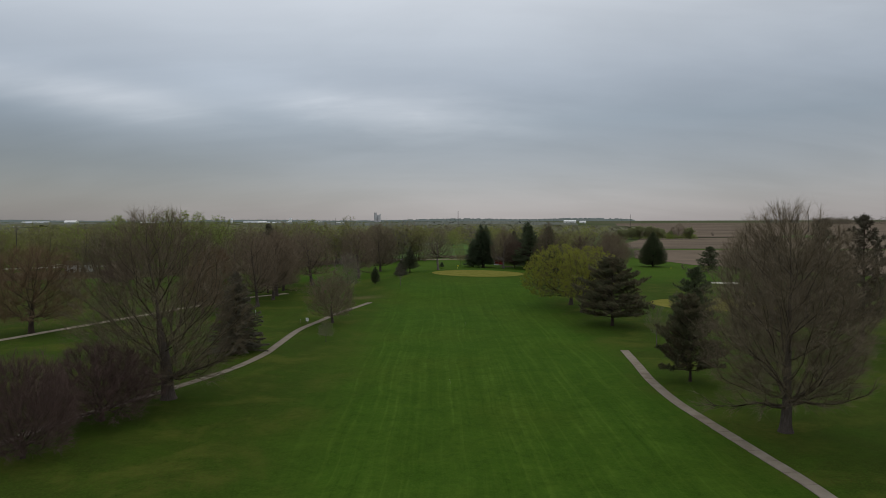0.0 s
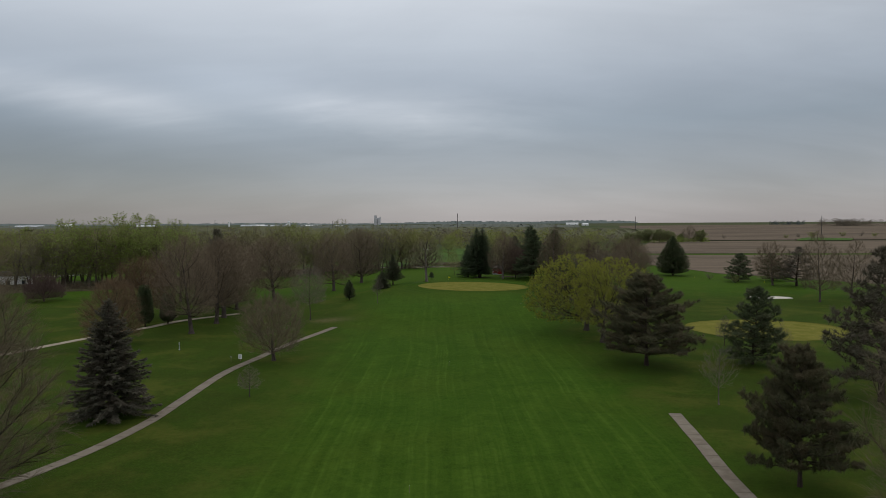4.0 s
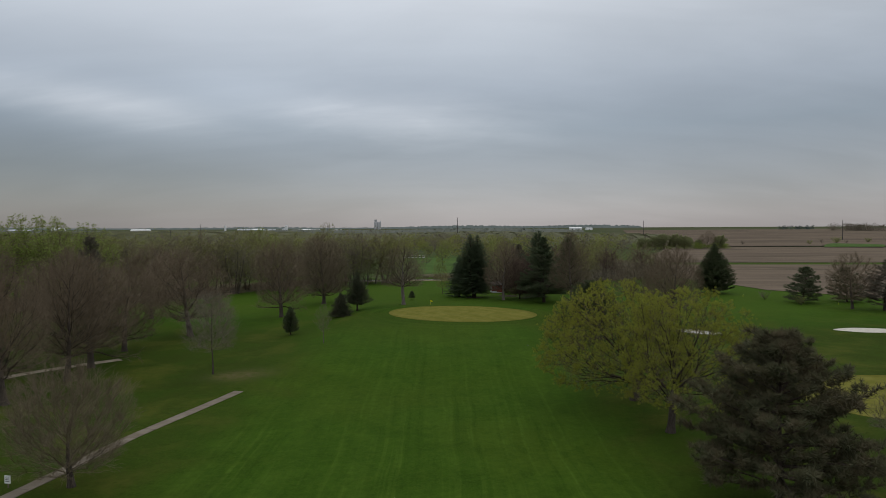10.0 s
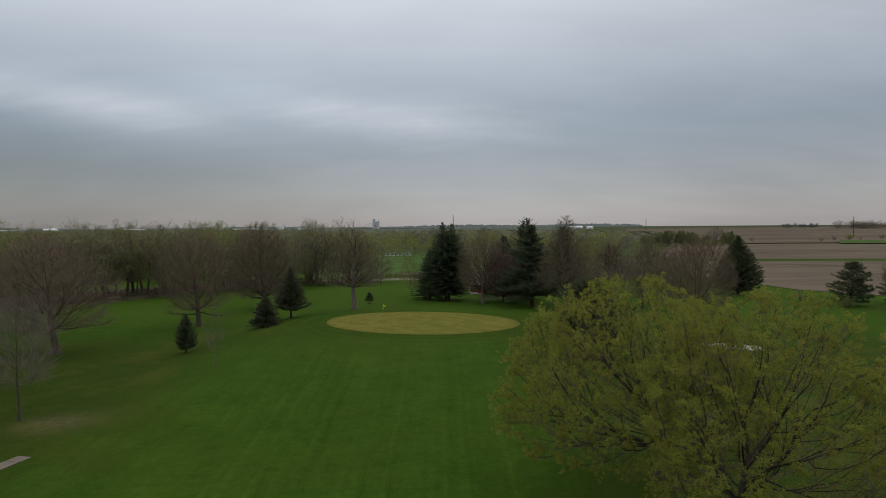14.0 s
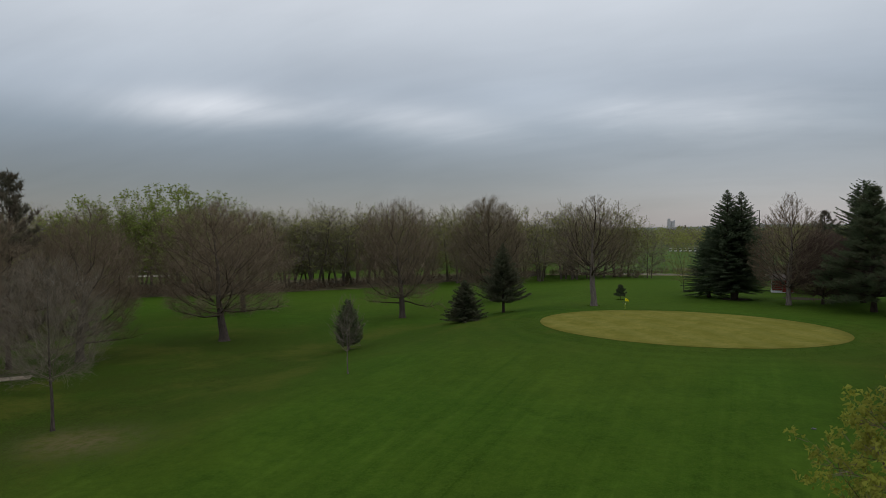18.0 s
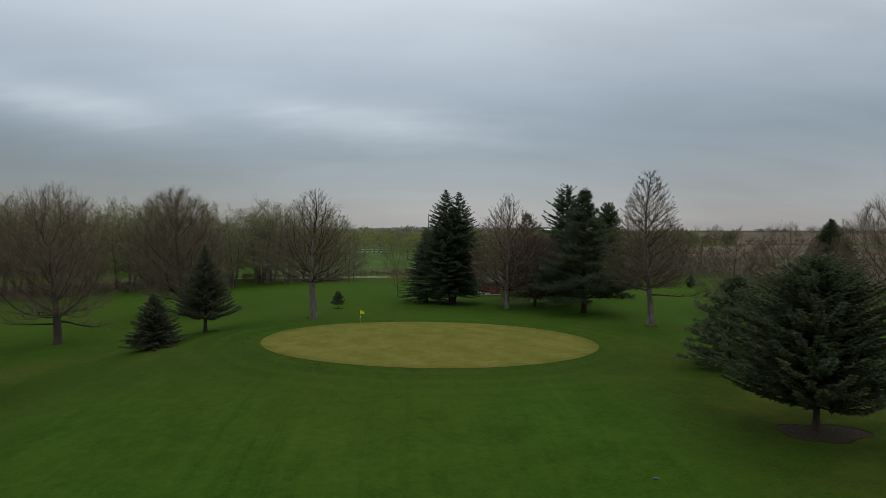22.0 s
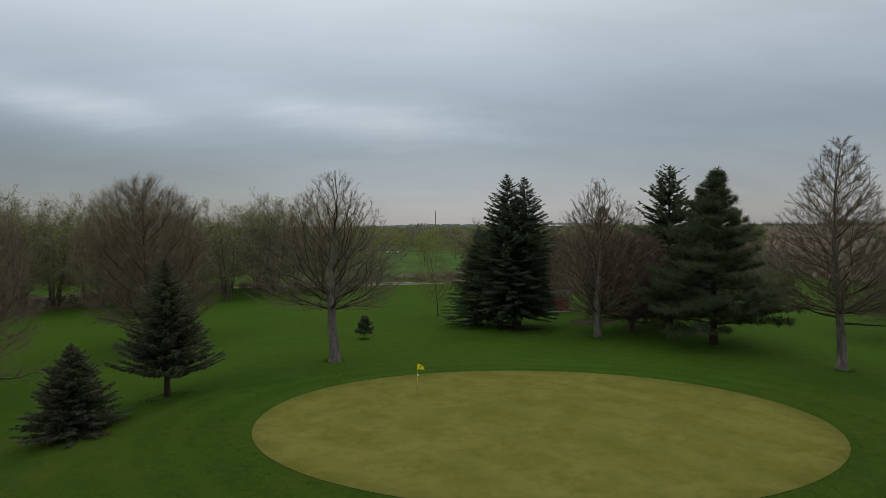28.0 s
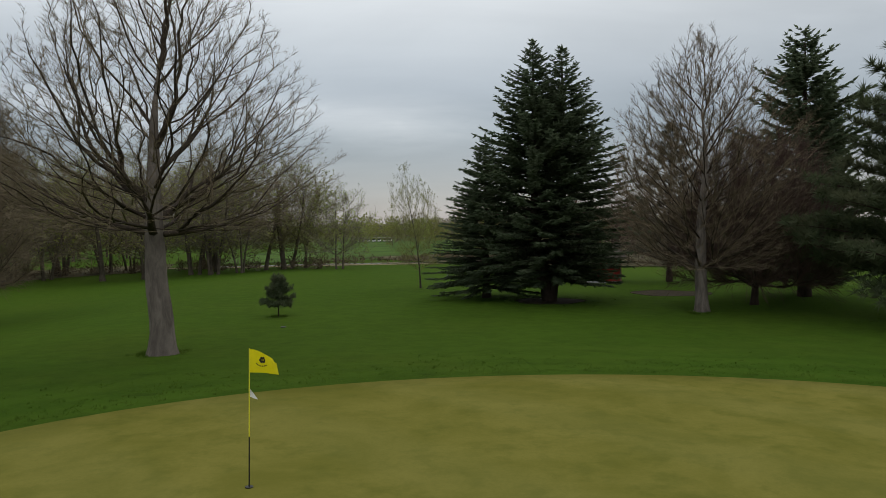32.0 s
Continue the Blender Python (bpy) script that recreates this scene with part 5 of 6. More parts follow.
def tangle(name, line, width, low, high, count, material, seed, label, category, leaf=0.9, slim=0.16, per=26):
    """Undergrowth or far trees, too many to tell apart: blades in clumps along a line."""
    rng = random.Random(seed)
    w = Wood()
    pts = [Vector((x, y, 0)) for x, y in line]
    clumps = []
    for _ in range(max(6, count // per)):
        q, t = along(pts, rng.random() * 0.999)
        side = Vector((-t.y, t.x, 0)) * rng.uniform(-width / 2, width / 2)
        clumps.append((q + side, rng.uniform(low, high)))
    for _ in range(count):
        c, hh = rng.choice(clumps)
        f = rng.random() ** 0.8
        r = hh * 0.62 * math.sqrt(max(0.05, 1 - (1.2 * f - 0.25) ** 2))
        a, rr = rng.uniform(0, 6.28), r * math.sqrt(rng.random())
        p = Vector((c.x + math.cos(a) * rr, c.y + math.sin(a) * rr, 0))
        p.z = height(p.x, p.y) + hh * f * 0.93
        d = (anyway(rng) + Vector((0, 0, 0.5))).normalized()
        w.needle(p, d, anyway(rng).cross(d).normalized(), leaf * rng.uniform(0.6, 1.4), 1.6 * slim * rng.uniform(0.7, 1.5))
    return tagged(new(name, w.mesh(name, material)), label, category, kind="stuff")


tangle("undergrowth", [(-4, 354), (-34, 366), (-55, 340), (-72, 320), (-80, 300), (-98, 287), (-108, 277), (-135, 268)], 10, 0.7, 2.6, 12000, BRUSH, 301, "dry brown undergrowth along the foot of the wood", "undergrowth", 0.9, 0.07)
tangle("undergrowth_west", [(-136, 270), (-175, 248), (-235, 212), (-290, 180)], 14, 0.8, 3.0, 12000, BRUSH, 302, "dry brown undergrowth along the foot of the wood", "undergrowth", 0.9, 0.07)
tangle("creek_brush", [(-10, 374), (12, 380), (30, 395), (50, 402)], 10, 0.6, 1.8, 4000, BRUSH, 303, "dry reeds and brush along the creek", "reeds", 0.7, 0.07)
tangle("thicket", [(110, 386), (80, 372), (48, 342)], 20, 3.0, 8.0, 14000, DUSK_WOOD, 304, "brown leafless thicket behind the green", "thicket", 0.9, 0.09)
tangle("hedge_field", [(172, 676), (262, 694)], 8, 3, 6, 3000, BUDS_GREEN, 305, "hedge in early leaf at the field's edge", "hedge", 1.0, 0.35)
tangle("valley_trees", [(-420, 620), (-120, 640), (40, 700), (90, 800)], 240, 5, 15, 30000, BUDS, 307, "wooded valley in early leaf beyond the course", "wood", 1.3, 0.42, 90)
tangle("valley_trees_bare", [(-420, 600), (-120, 610), (40, 680), (90, 800)], 260, 6, 16, 26000, DUSK_WOOD, 317, "leafless brown trees in the valley beyond the course", "wood", 1.3, 0.3, 130)
tangle("valley_trees_west", [(-900, 520), (-500, 560), (-300, 480), (-230, 360)], 240, 7, 18, 28000, BUDS, 308, "wood in early leaf west of the course", "wood", 1.3, 0.42, 90)
tangle("valley_trees_west_bare", [(-900, 500), (-500, 540), (-300, 470), (-230, 380)], 240, 8, 18, 20000, DUSK_WOOD, 318, "leafless brown trees west of the course", "wood", 1.3, 0.3, 130)

canopy("far_trees", [(-1500, 1500), (-600, 1300), (-100, 1150), (300, 1250)], 420, 8, 15, VALLEY_WOOD, 309, "brown far woods", step=8, rows_=16)
canopy("far_trees_west", [(-2600, 1300), (-1500, 1050), (-900, 800)], 400, 8, 16, VALLEY_WOOD, 310, "brown far woods", step=8, rows_=14)
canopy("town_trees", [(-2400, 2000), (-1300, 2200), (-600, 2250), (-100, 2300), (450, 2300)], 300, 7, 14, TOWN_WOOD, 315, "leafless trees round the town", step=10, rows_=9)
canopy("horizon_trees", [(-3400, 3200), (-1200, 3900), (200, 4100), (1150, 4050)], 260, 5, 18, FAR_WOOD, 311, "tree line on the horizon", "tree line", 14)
tangle("horizon_trees_east", [(1215, 2240), (1262, 2180), (1300, 2100), (1500, 2060), (2100, 1900)], 60, 14, 27, 16000, DUSK_WOOD, 312, "leafless farmstead trees on the horizon", "tree line", 2.4, 0.6, 110)
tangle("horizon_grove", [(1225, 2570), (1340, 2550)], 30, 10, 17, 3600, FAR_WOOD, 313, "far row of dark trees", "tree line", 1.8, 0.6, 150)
for k, (x, y, hh) in enumerate(((322, 800, 5.5), (398, 815, 5.0), (424, 838, 6.5), (446, 850, 8.0), (452, 842, 5.0), (500, 880, 7.0), (520, 876, 8.5), (540, 880, 5.5), (360, 720, 3.0))):
    plant("shrub_green" if k % 2 else "twiggy", x, y, hh, hh * 1.15, "rounded bush beside the grassed waterway in the field", "shrub", "shrub", "bushes in the field", turn=40 * k)

# ---- creek ----
tagged(blob("creek_bank", -6.0, 371.0, 30.0, 5.0, DRYGRASS, 0.04, 0.08, 21, thick=0.04, turn=0.08), "pale dry bank of the creek", "bank", kind="structure")
tagged(blob("creek_bank_east", 30.0, 392.0, 22.0, 4.5, DRYGRASS, 0.14, 0.08, 22, thick=0.14, turn=0.4), "pale dry bank of the creek", "bank", kind="structure")
tagged(blob("creek", -4.0, 372.5, 26.0, 1.7, WATER, 0.07, 0.05, 23, thick=0.05, turn=0.08), "narrow creek with dull grey water", "creek", kind="structure")
tagged(blob("gravel_bar", -176.0, 322.0, 34.0, 4.5, SAND, 0.09, 0.1, 24, thick=0.09, turn=0.5), "pale gravel bar along the creek in the wood", "gravel bar", kind="structure")
tagged(blob("gravel_bar_west", -172.0, 395.0, 60.0, 5.0, SAND, 0.09, 0.1, 25, thick=0.09, turn=1.35), "pale gravel bar along the creek in the wood", "gravel bar", kind="structure")
slab_path("cart_path_meadow", [(-12, 410), (-4, 428), (8, 455), (12, 490), (-2, 520), (-10, 545)], 2.2, "narrow pale cart path through the far meadow", 6.0, PATH_PALE)


# ---- flag ----
def flagstick(x, y):
    z = height(x, y) + 0.028
    root = tagged(new("flagstick"), "yellow flag on a yellow and black flagstick in the hole", "flagstick")
    root.matrix_world = pose(x, y, z, -0.6, 1.0, 0)
    part("lower_stick", rod(0.011, 0.010, 0.78, 10), BLACK, root, "black lower stick")
    part("upper_stick", rod(0.010, 0.007, 1.36, 10, z=0.78), STICK_YELLOW, root)
    bm = bmesh.new()
    n, m = 14, 8
    grid = []
    for j in range(m + 1):
        for i in range(n + 1):
            u, v = i / n, j / m
            drop = 0.10 * u * u + 0.20 * u ** 2.2 * (1 - v) * 0 + (1 - v) * 0.0
            top = 2.13 - 0.17 * u ** 1.6 - (0.0 if u < 0.9 else 0.04)
            bottom = 1.77 - 0.015 * u
            zz = bottom + (top - bottom) * v
            grid.append(bm.verts.new((0.01 + 0.45 * u - 0.05 * u * v, 0.045 * math.sin(5.2 * u + 1.5 * v) * u, zz - drop * 0.12)))
    for j in range(m):
        for i in range(n):
            o = j * (n + 1) + i
            bm.faces.new((grid[o], grid[o + 1], grid[o + n + 2], grid[o + n + 1]))
    bmesh.ops.solidify(bm, geom=bm.faces[:], thickness=0.003)
    flag = part("flag", bm, YELLOW, root, "yellow cloth flag with a dark emblem")
    # the emblem: a dark rosette and a curved line of marks
    bm = bmesh.new()
    for k in range(6):
        a = k * 1.047
        bmesh.ops.create_cone(bm, cap_ends=True, segments=8, radius1=0.020, radius2=0.020, depth=0.004, matrix=Matrix.Translation((0.205 + 0.033 * math.cos(a), -0.004, 1.965 + 0.033 * math.sin(a))) @ pose(0, 0, 0, 90))
    bmesh.ops.create_cone(bm, cap_ends=True, segments=8, radius1=0.012, radius2=0.012, depth=0.004, matrix=Matrix.Translation((0.205, -0.004, 1.965)) @ pose(0, 0, 0, 90))
    for k in range(9):
        a = radians(-150 + 15 * k)
        bmesh.ops.create_cube(bm, size=1, matrix=Matrix.Translation((0.205 + 0.105 * math.cos(a), -0.004, 1.955 + 0.085 * math.sin(a))) @ pose(0, 0, 0, 0, -math.degrees(a) - 90, 0) @ Matrix.Diagonal((0.016, 0.004, 0.016, 1)))
    bmesh.ops.translate(bm, verts=bm.verts[:], vec=(0, -0.012, 0))
    part("emblem", bm, BLACK, flag, "dark emblem with unreadable marks")
    bm = bmesh.new()
    tri = [bm.verts.new(v) for v in ((0.008, 0, 1.52), (0.008, 0, 1.40), (0.075, -0.02, 1.375), (0.14, -0.03, 1.36), (0.07, -0.015, 1.45))]
    bm.faces.new(tri)
    bmesh.ops.solidify(bm, geom=bm.faces[:], thickness=0.003)
    part("pennant", bm, WHITE, root, "small pale pennant")
    # no hole is cut: a capped black disc carries its dark inside as colour
    bm = rod(0.062, 0.062, 0.012, 20, z=-0.004)
    part("cup_disc", bm, BLACK, root, "black disc standing for the dark inside of the hole")
    return root


flagstick(7.45, 249.6)


# ---- shelter under the trees ----
def shelter(x, y, turn):
    root = tagged(new("shelter"), "small red-sided golf shelter with a brown shingle roof and pale posts", "shelter")
    root.matrix_world = pose(x, y, height(x, y), 0, 0, turn) @ Matrix.Diagonal((0.68, 1, 1, 1))
    for k, (px, py) in enumerate(((-2.6, -1.8), (2.6, -1.8), (-2.6, 1.8), (2.6, 1.8), (0, -1.8))):
        part("post", box(0.14, 0.14, 2.35, px, py, -0.1, 0.01), WHITE if px < 0 else TIMBER, root)
    part("floor_slab", box(5.6, 4.0, 0.12, 0, 0, 0.0, 0.02), CONCRETE, root)
    for k in range(12):
        part("board", box(0.235, 0.03, 1.75, 0.1 + 0.24 * k - 0.1, -1.72, 0.15, 0.006), RED, root)
    for k in range(15):
        part("board", box(0.03, 0.235, 2.1, 2.68, -1.7 + 0.24 * k, 0.15, 0.006), RED, root)
    for k in range(22):
        part("board", box(0.235, 0.03, 2.1, -2.55 + 0.24 * k, 1.9, 0.15, 0.006), RED, root)
    part("beam", box(6.0, 0.16, 0.2, 0, -1.85, 2.25, 0.01), TIMBER, root)
    part("beam", box(6.0, 0.16, 0.2, 0, 1.85, 2.25, 0.01), TIMBER, root)
    for sgn in (-1, 1):
        for row in range(6):
            bm = box(6.6, 0.52, 0.035, 0, 0, 0, 0.006)
            f = row / 6
            part("shingle_row", bm, ROOF, root, m=pose(0, sgn * (2.25 - 0.40 * row), 2.42 + 0.165 * row, sgn * -22, 0, 0) if sgn > 0 else pose(0, -(2.25 - 0.40 * row), 2.42 + 0.165 * row, 22, 0, 0))
    part("ridge", box(6.6, 0.24, 0.05, 0, 0, 3.42, 0.01), ROOF, root)
    part("bench", box(3.6, 0.4, 0.06, 0, 1.2, 0.5, 0.01), TIMBER, root)
    part("bench_support", box(0.08, 0.36, 0.4, -1.5, 1.2, 0.12), TIMBER, root)
    part("bench_support", box(0.08, 0.36, 0.4, 1.5, 1.2, 0.12), TIMBER, root)
    return root


shelter(27.1, 303.6, 0)


# ---- markers and small things of the course ----
def stake(x, y, hgt, material, label, name="marker_stake", r=0.035):
    root = tagged(new(name), label, "stake")
    root.matrix_world = pose(x, y, height(x, y), random.uniform(-2, 2), random.uniform(-2, 2), 20)
    part("shaft", rod(r, r * 0.85, hgt + 0.15, 8, z=-0.15), material, root)
    part("cap", rod(r * 1.15, r * 0.6, 0.07, 8, z=hgt - 0.01), WHITE, root)
    return root


stake(6.0, 147.3, 0.75, TIMBER, "thin weathered yardage stake in the fairway", r=0.022)
stake(1.8, 96.2, 0.6, TIMBER, "thin weathered stake in the fairway", r=0.022)
stake(-30.2, 151.8, 0.8, TIMBER, "dark wooden tee stake beside the path")
stake(15.4, 300.0, 0.45, WHITE, "small white tee marker in the grass")
stake(13.6, 318.0, 0.45, WHITE, "small white tee marker in the grass")
stake(104.0, 305.0, 0.8, YELLOW, "yellow boundary stake by the field")
stake(121.0, 283.0, 0.8, YELLOW, "yellow boundary stake by the field")
stake(134.0, 262.0, 0.8, YELLOW, "yellow boundary stake by the field")


def tee_sign(x, y):
    root = tagged(new("tee_sign"), "small white tee sign board on a post beside the path", "sign")
    root.matrix_world = pose(x, y, height(x, y), 0, 0, -10)
    part("post", box(0.09, 0.09, 0.75, 0, 0, -0.1, 0.008), TIMBER, root)
    part("board", box(0.62, 0.05, 0.72, 0, -0.07, 0.42, 0.012), WHITE, root)
    for k in range(3):
        part("printed_bar", box(0.40, 0.006, 0.05, 0, -0.10, 0.58 + 0.16 * k), BLACK, root)
    return root


def ball_washer(x, y):
    root = tagged(new("ball_washer"), "pale grey ball washer on a thin post", "ball washer")
    root.matrix_world = pose(x, y, height(x, y))
    part("post", rod(0.035, 0.03, 1.0, 10, z=-0.1), STEEL, root)
    part("body", box(0.13, 0.12, 0.42, 0, 0, 0.82, 0.03), STEEL, root)
    part("lid", box(0.15, 0.14, 0.1, 0, 0, 1.24, 0.03), WHITE, root)
    part("crank", rod(0.015, 0.015, 0.16, 8, z=1.34), STEEL, root)
    part("foot_plate", rod(0.16, 0.14, 0.04, 14, z=0.0), CONCRETE, root)
    return root


tee_sign(-28.7, 152.0)
ball_washer(-42.8, 162.5)


def drain_cover(x, y):
    root = tagged(new("sprinkler_lid"), "dark round sprinkler lid set in the grass", "sprinkler lid")
    root.matrix_world = pose(x, y, height(x, y))
    part("rim", rod(0.17, 0.16, 0.05, 18, z=-0.03), BLACK, root)
    part("lid", rod(0.12, 0.11, 0.02, 18, z=0.02), BLACK, root)
    return root


drain_cover(3.2, 274.5)
drain_cover(25.0, 210.5)


# ---- parked golf carts in the far meadow ----
def golf_cart():
    root = tagged(new("golf_cart"), "parked golf cart with a white roof in the far meadow", "golf cart", "parked golf carts")
    part("body", box(2.3, 1.15, 0.45, 0, 0, 0.3, 0.08), WHITE, root)
    part("cowl", box(0.5, 1.1, 0.4, 0.85, 0, 0.7, 0.1), WHITE, root)
    part("seat", box(0.6, 1.05, 0.18, -0.2, 0, 0.75, 0.05), BLACK, root)
    part("backrest", box(0.14, 1.05, 0.45, -0.5, 0, 0.9, 0.05), BLACK, root)
    part("roof", box(1.9, 1.2, 0.08, 0, 0, 1.85, 0.03), WHITE, root)
    for px in (-0.75, 0.75):
        for py in (-0.52, 0.52):
            part("roof_post", rod(0.02, 0.02, 1.15, 6, px, py, 0.72), BLACK, root)
            w = rod(0.23, 0.23, 0.18, 14, z=-0.09)
            wheel = part("wheel", w, RUBBER, root, m=pose(px, py, 0.23, 90, 0, 0))
            part("hub", rod(0.11, 0.11, 0.2, 10, z=-0.1), STEEL, wheel)
    return root


cart = golf_cart()
cart.matrix_world = pose(-16, 545, height(-16, 545) + 0.1, 0, 0, 80)
for k in range(1, 7):
    xx, yy = -16 + 2.4 * k, 545 + 0.5 * k
    copy_thing(cart, pose(xx, yy, height(xx, yy) + 0.1, 0, 0, 80 + 3 * (k % 3)))


# ---- utility poles ----
def utility_pole(x, y, hgt, label="tall wooden utility pole", arms=1):
    root = tagged(new("utility_pole"), label, "utility pole", "utility poles")
    root.matrix_world = pose(x, y, height(x, y), 0, 0, 12)
    r = 0.012 * hgt if arms else 0.02 * hgt
    part("pole", rod(r, r * 0.6, hgt + 0.6, 8, z=-0.6), POLE, root)
    for k in range(arms):
        part("crossarm", box(2.6, r, r, 0, r * 0.9, hgt - 1.0 - 1.4 * k), TIMBER, root)
        for px in (-1.1, 0, 1.1):
            part("insulator", rod(0.09, 0.06, 0.3, 6, px, r * 0.9, hgt - 1.0 - 1.4 * k + r), STEEL, root)
    return root


utility_pole(35.7, 1160.0, 35.0, "very tall single steel-grey utility pole in the valley", 0)
utility_pole(348.4, 1240.0, 29.5, "very tall single steel-grey utility pole in the fields", 0)
utility_pole(549.0, 1014.0, 27.0, "very tall single steel-grey utility pole in the fields", 0)
utility_pole(-116.0, 860.0, 22.0)
utility_pole(-220.0, 1500.0, 26.0)
utility_pole(-310.0, 1010.0, 25.0)
LINE = ((-182.0, 300.0), (-166.0, 406.0), (-152.0, 505.0))
for x, y in LINE:
    utility_pole(x, y, 20.0, "wooden utility pole with a crossarm behind the wood")


def wire(a, b, lift, side):
    """A sagging wire between two poles."""
    pts = []
    for k in range(13):
        f = k / 12
        x, y = a[0] + (b[0] - a[0]) * f, a[1] + (b[1] - a[1]) * f
        pts.append(Vector((x + side, y, (1 - f) * height(*a) + f * height(*b) + lift - 1.6 * 4 * f * (1 - f))))
    w = Wood()
    w.limb(pts, [0.05] * 13, 4)
    tagged(new("power_line_wire", w.mesh("power_line_wire", BLACK)), "thin sagging wire between the utility poles", "wire", "wires of the power line")


for a, b in zip(LINE, LINE[1:]):
    for lift, side in ((19.2, -1.1), (19.2, 1.1), (16.2, 0.0), (14.0, 0.1)):
        wire(a, b, lift, side)


# ---- the town on the horizon ----
def shed(x, y, w, d, hgt, turn, label, roof_m=WHITE, wall_m=WHITE, doors=2, name="warehouse"):
    root = tagged(new(name), label, "building")
    root.matrix_world = pose(x, y, height(x, y), 0, 0, turn)
    part("wall", box(w, d, hgt, 0, 0, -0.5, 0.05), wall_m, root)
    rise = d * 0.09 + 0.6
    bm = bmesh.new()
    vs = [bm.verts.new(v) for v in ((-w / 2 - 0.5, -d / 2 - 0.5, hgt - 0.5), (w / 2 + 0.5, -d / 2 - 0.5, hgt - 0.5), (w / 2 + 0.5, 0, hgt + rise), (-w / 2 - 0.5, 0, hgt + rise), (w / 2 + 0.5, d / 2 + 0.5, hgt - 0.5), (-w / 2 - 0.5, d / 2 + 0.5, hgt - 0.5))]
    for f in ((0, 1, 2, 3), (3, 2, 4, 5), (0, 3, 5), (1, 4, 2), (0, 5, 4, 1)):
        bm.faces.new([vs[i] for i in f])
    part("roof", bm, roof_m, root)
    for k in range(doors):
        px = -w / 2 + w * (k + 0.5) / doors
        part("door", box(min(4.0, w * 0.12), 0.12, hgt * 0.55, px, -d / 2 - 0.06, -0.4), GLASS_DARK, root)
    return root


shed(-450, 2500, 72, 30, 9, 2, "long white warehouse on the edge of the town", doors=6)
shed(-357, 2500, 42, 26, 7, 2, "low white warehouse beside the town", doors=4)
shed(-302, 2500, 27, 22, 6, 2, "low white warehouse beside the town", doors=3)
shed(-672, 2520, 62, 30, 10, 4, "grey factory building in the town", STEEL, CONCRETE, doors=5)
shed(-623, 2470, 30, 28, 11, 4, "white factory hall with a wide door", doors=1)
shed(-574, 2475, 26, 28, 9, 4, "white factory hall with a grey roof", STEEL, doors=2)
shed(-545, 2480, 27, 24, 8, 4, "low grey building of the town", STEEL, CONCRETE, doors=3)
shed(-1010, 2440, 60, 30, 10, 10, "long white factory building in the town", doors=5)
shed(-1330, 2300, 80, 30, 11, 12, "long white factory building with a grey roof", STEEL, doors=6)
shed(-1240, 2350, 36, 30, 14, 12, "white factory hall in the town", doors=3)
shed(560, 2900, 50, 24, 9, -8, "white farm building among the fields", doors=2, name="farm_building")
shed(610, 2880, 24, 18, 7, 4, "white farm building among the fields", doors=1, name="farm_building")


def silo(x, y, r, hgt, label):
    root = tagged(new("silo"), label, "silo")
    root.matrix_world = pose(x, y, height(x, y))
    part("shell", rod(r, r, hgt, 24, z=-0.5), WHITE, root)
    part("dome", rod(r * 1.02, r * 0.15, r * 0.5, 24, z=hgt - 0.5), STEEL, root)
    part("ladder", box(0.6, 0.3, hgt, 0, -r - 0.1, 0), STEEL, root)
    return root


shed(-153, 296, 10, 7, 3.6, 20, "small white clubhouse shed behind the wood", ROOF, doors=2, name="white_shed")
silo(-525, 2480, 5, 24, "white domed silo at the factory")
silo(-601, 2470, 7, 10, "low white storage dome at the factory")
silo(-533, 2484, 8, 12, "broad white storage dome at the factory")
silo(-742, 2500, 3.5, 24, "slender pale silo at the factory")


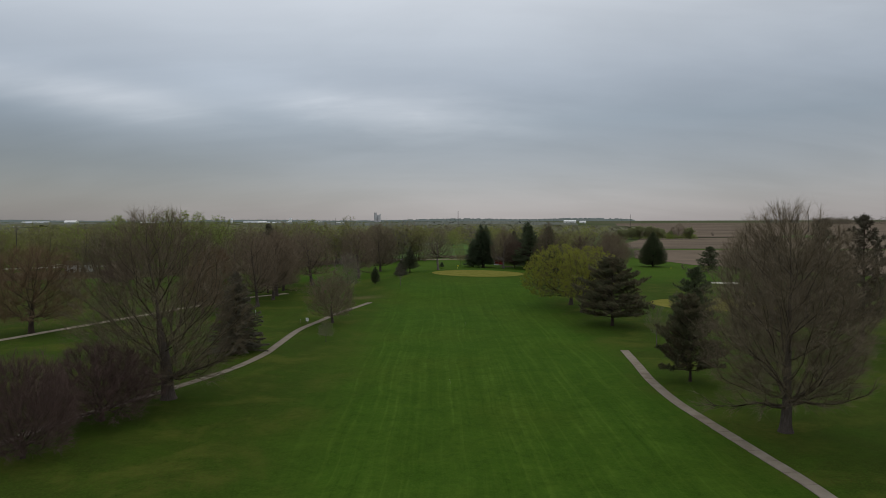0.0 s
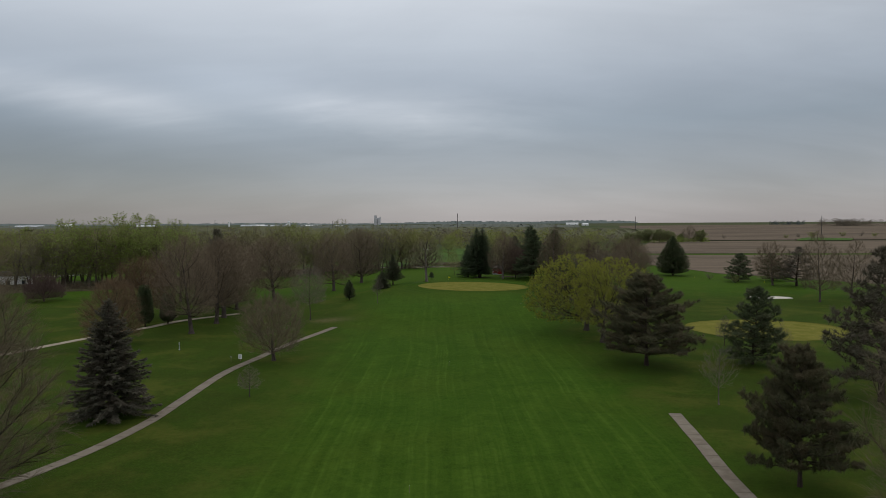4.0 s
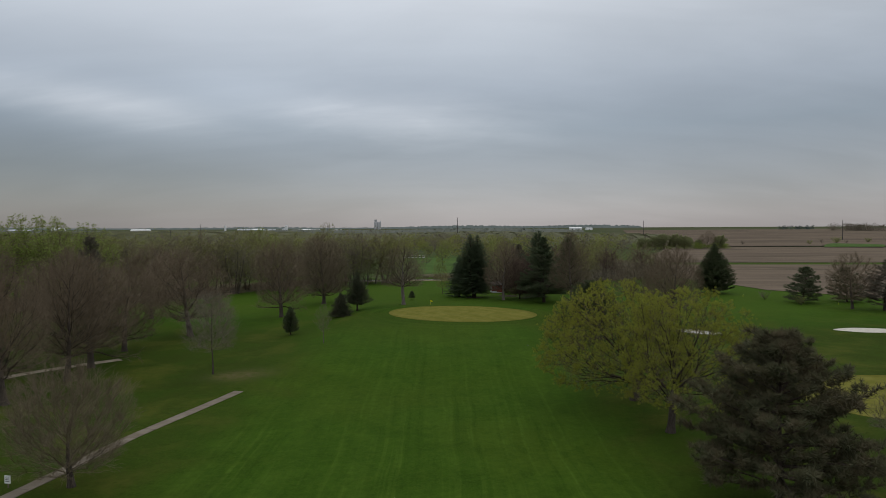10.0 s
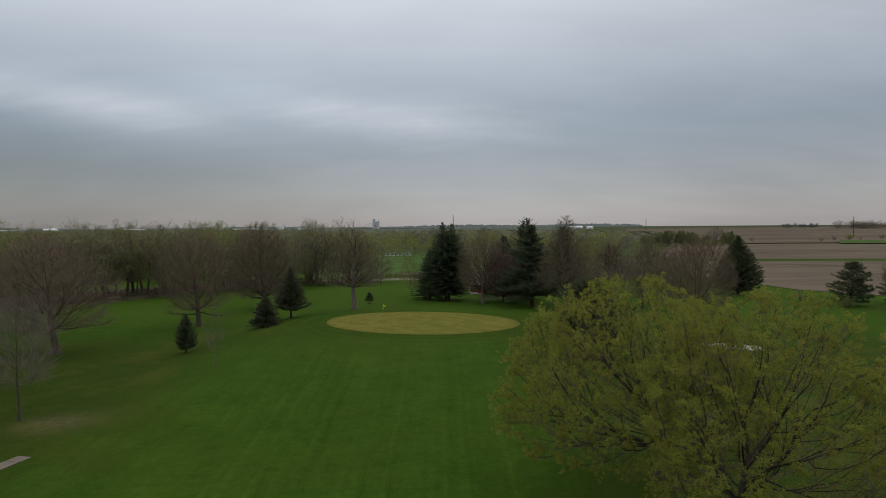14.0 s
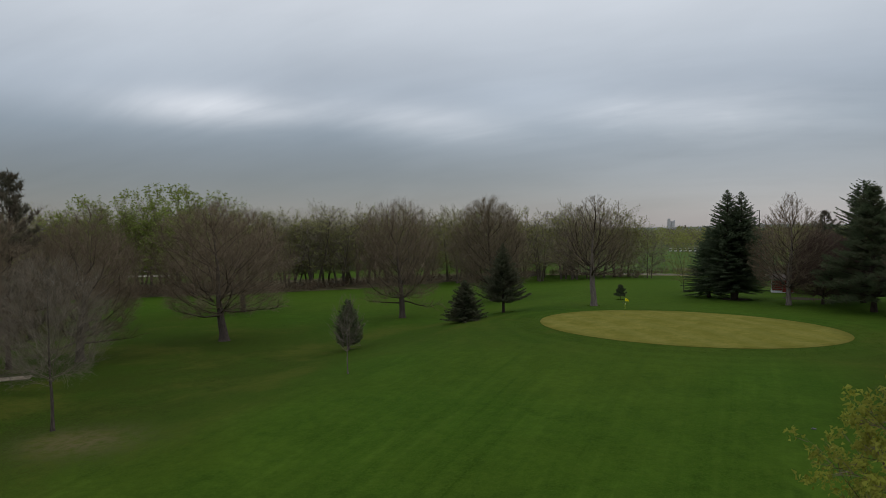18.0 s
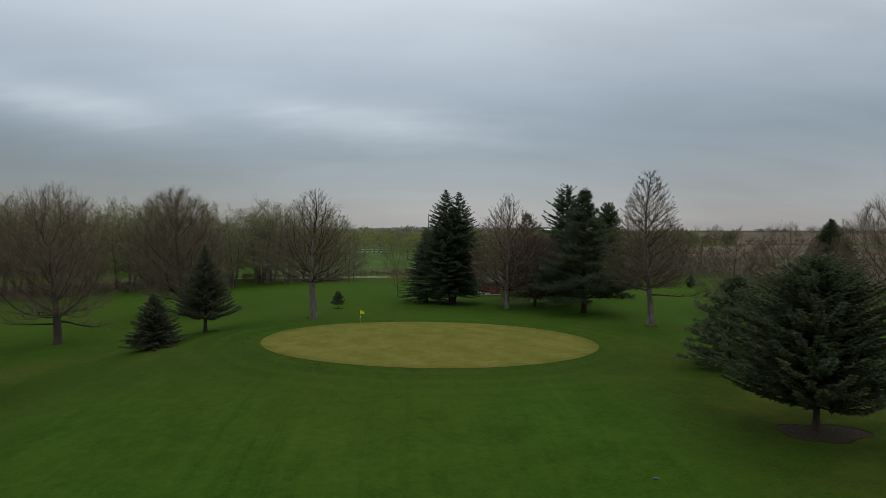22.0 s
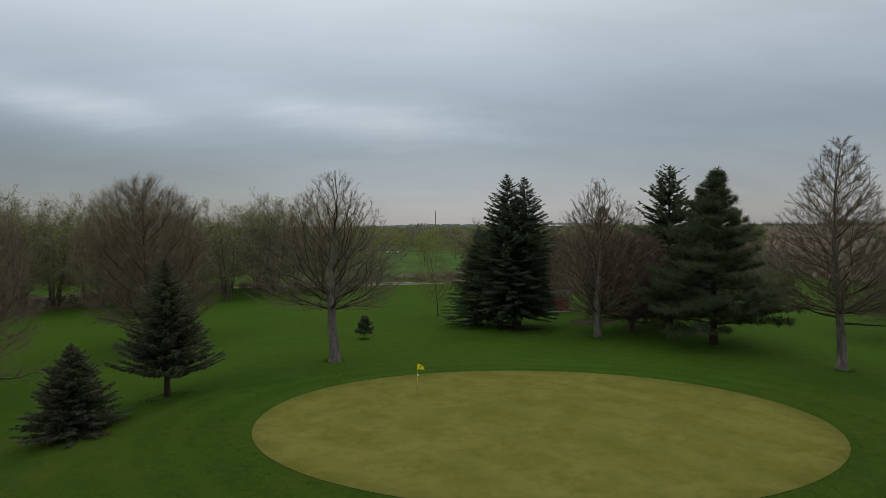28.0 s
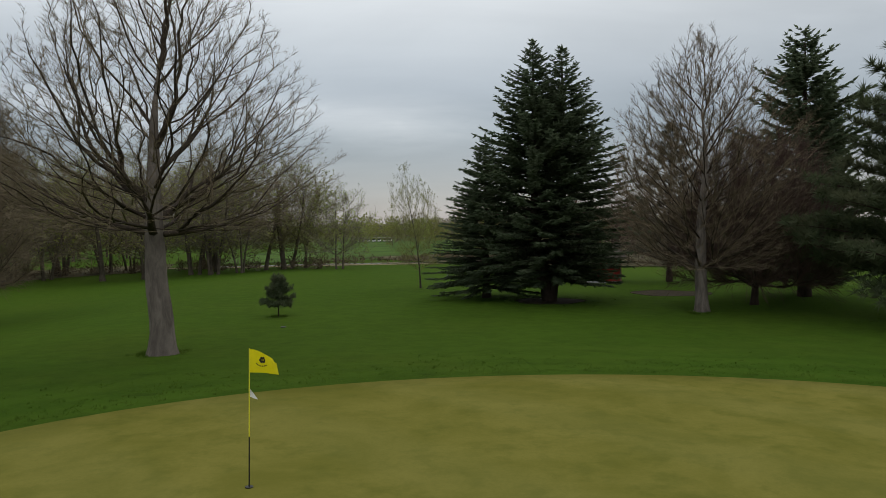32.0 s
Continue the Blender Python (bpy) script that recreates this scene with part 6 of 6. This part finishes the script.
def grain_elevator(x, y):
    root = tagged(new("grain_elevator"), "tall grey concrete grain elevator with a head house", "grain elevator")
    root.matrix_world = pose(x, y, height(x, y), 0, 0, 8)
    for k in range(2):
        part("silo_tube", rod(8, 8, 32, 18, -8 + 15.6 * k, 0, -0.5), CONCRETE, root)
        part("silo_tube", rod(8, 8, 32, 18, -8 + 15.6 * k, 15.6, -0.5), CONCRETE, root)
    part("gallery", box(32, 9, 5, 0, 8, 31.5, 0.2), CONCRETE, root)
    part("head_house", box(12, 14, 48, -9, 8, 0, 0.3), CONCRETE, root)
    part("leg_tower", box(5, 5, 42, 14, 8, 0, 0.2), STEEL, root)
    return root


grain_elevator(-300, 3480)


# ---- longer grass ----
def grass_tufts(name, count, seed, spot, low, high, label):
    """Uneven tufts of grass, too many to count."""
    rng = random.Random(seed)
    w = Wood()
    for _ in range(count // 8):
        x, y = spot(rng)
        z = height(x, y) - 0.01
        for _ in range(8):
            q = Vector((x + rng.gauss(0, 0.07), y + rng.gauss(0, 0.07), z))
            d = (Vector((0, 0, 1)) + anyway(rng) * 0.75).normalized()
            w.needle(q, d, anyway(rng).cross(d).normalized(), rng.uniform(low, high), 0.022)
    return tagged(new(name, w.mesh(name, TUFT)), label, "grass", kind="stuff")


def on_fringe(rng):
    a, f = rng.uniform(0, 6.283), 1.02 + abs(rng.gauss(0, 0.16))
    return 14.8 + 16.6 * f * math.cos(a), 245.9 + 13.05 * f * math.sin(a)


def by_trunks(rng):
    x, y, r = rng.choice(((0.2, 265.8, 0.7), (26.6, 278.5, 0.6), (42.2, 260.3, 0.6), (19.3, 286.6, 3.0), (1.9, 279.8, 0.4), (-10.0, 254.5, 1.2), (37.0, 273.5, 2.5)))
    a, f = rng.uniform(0, 6.283), r * (0.75 + abs(rng.gauss(0, 0.35)))
    return x + f * math.cos(a), y + f * math.sin(a)


grass_tufts("fringe_tufts", 26000, 401, on_fringe, 0.03, 0.09, "uneven grass round the edge of the green")
grass_tufts("trunk_tufts", 6000, 402, by_trunks, 0.06, 0.16, "longer grass at the foot of the trees")
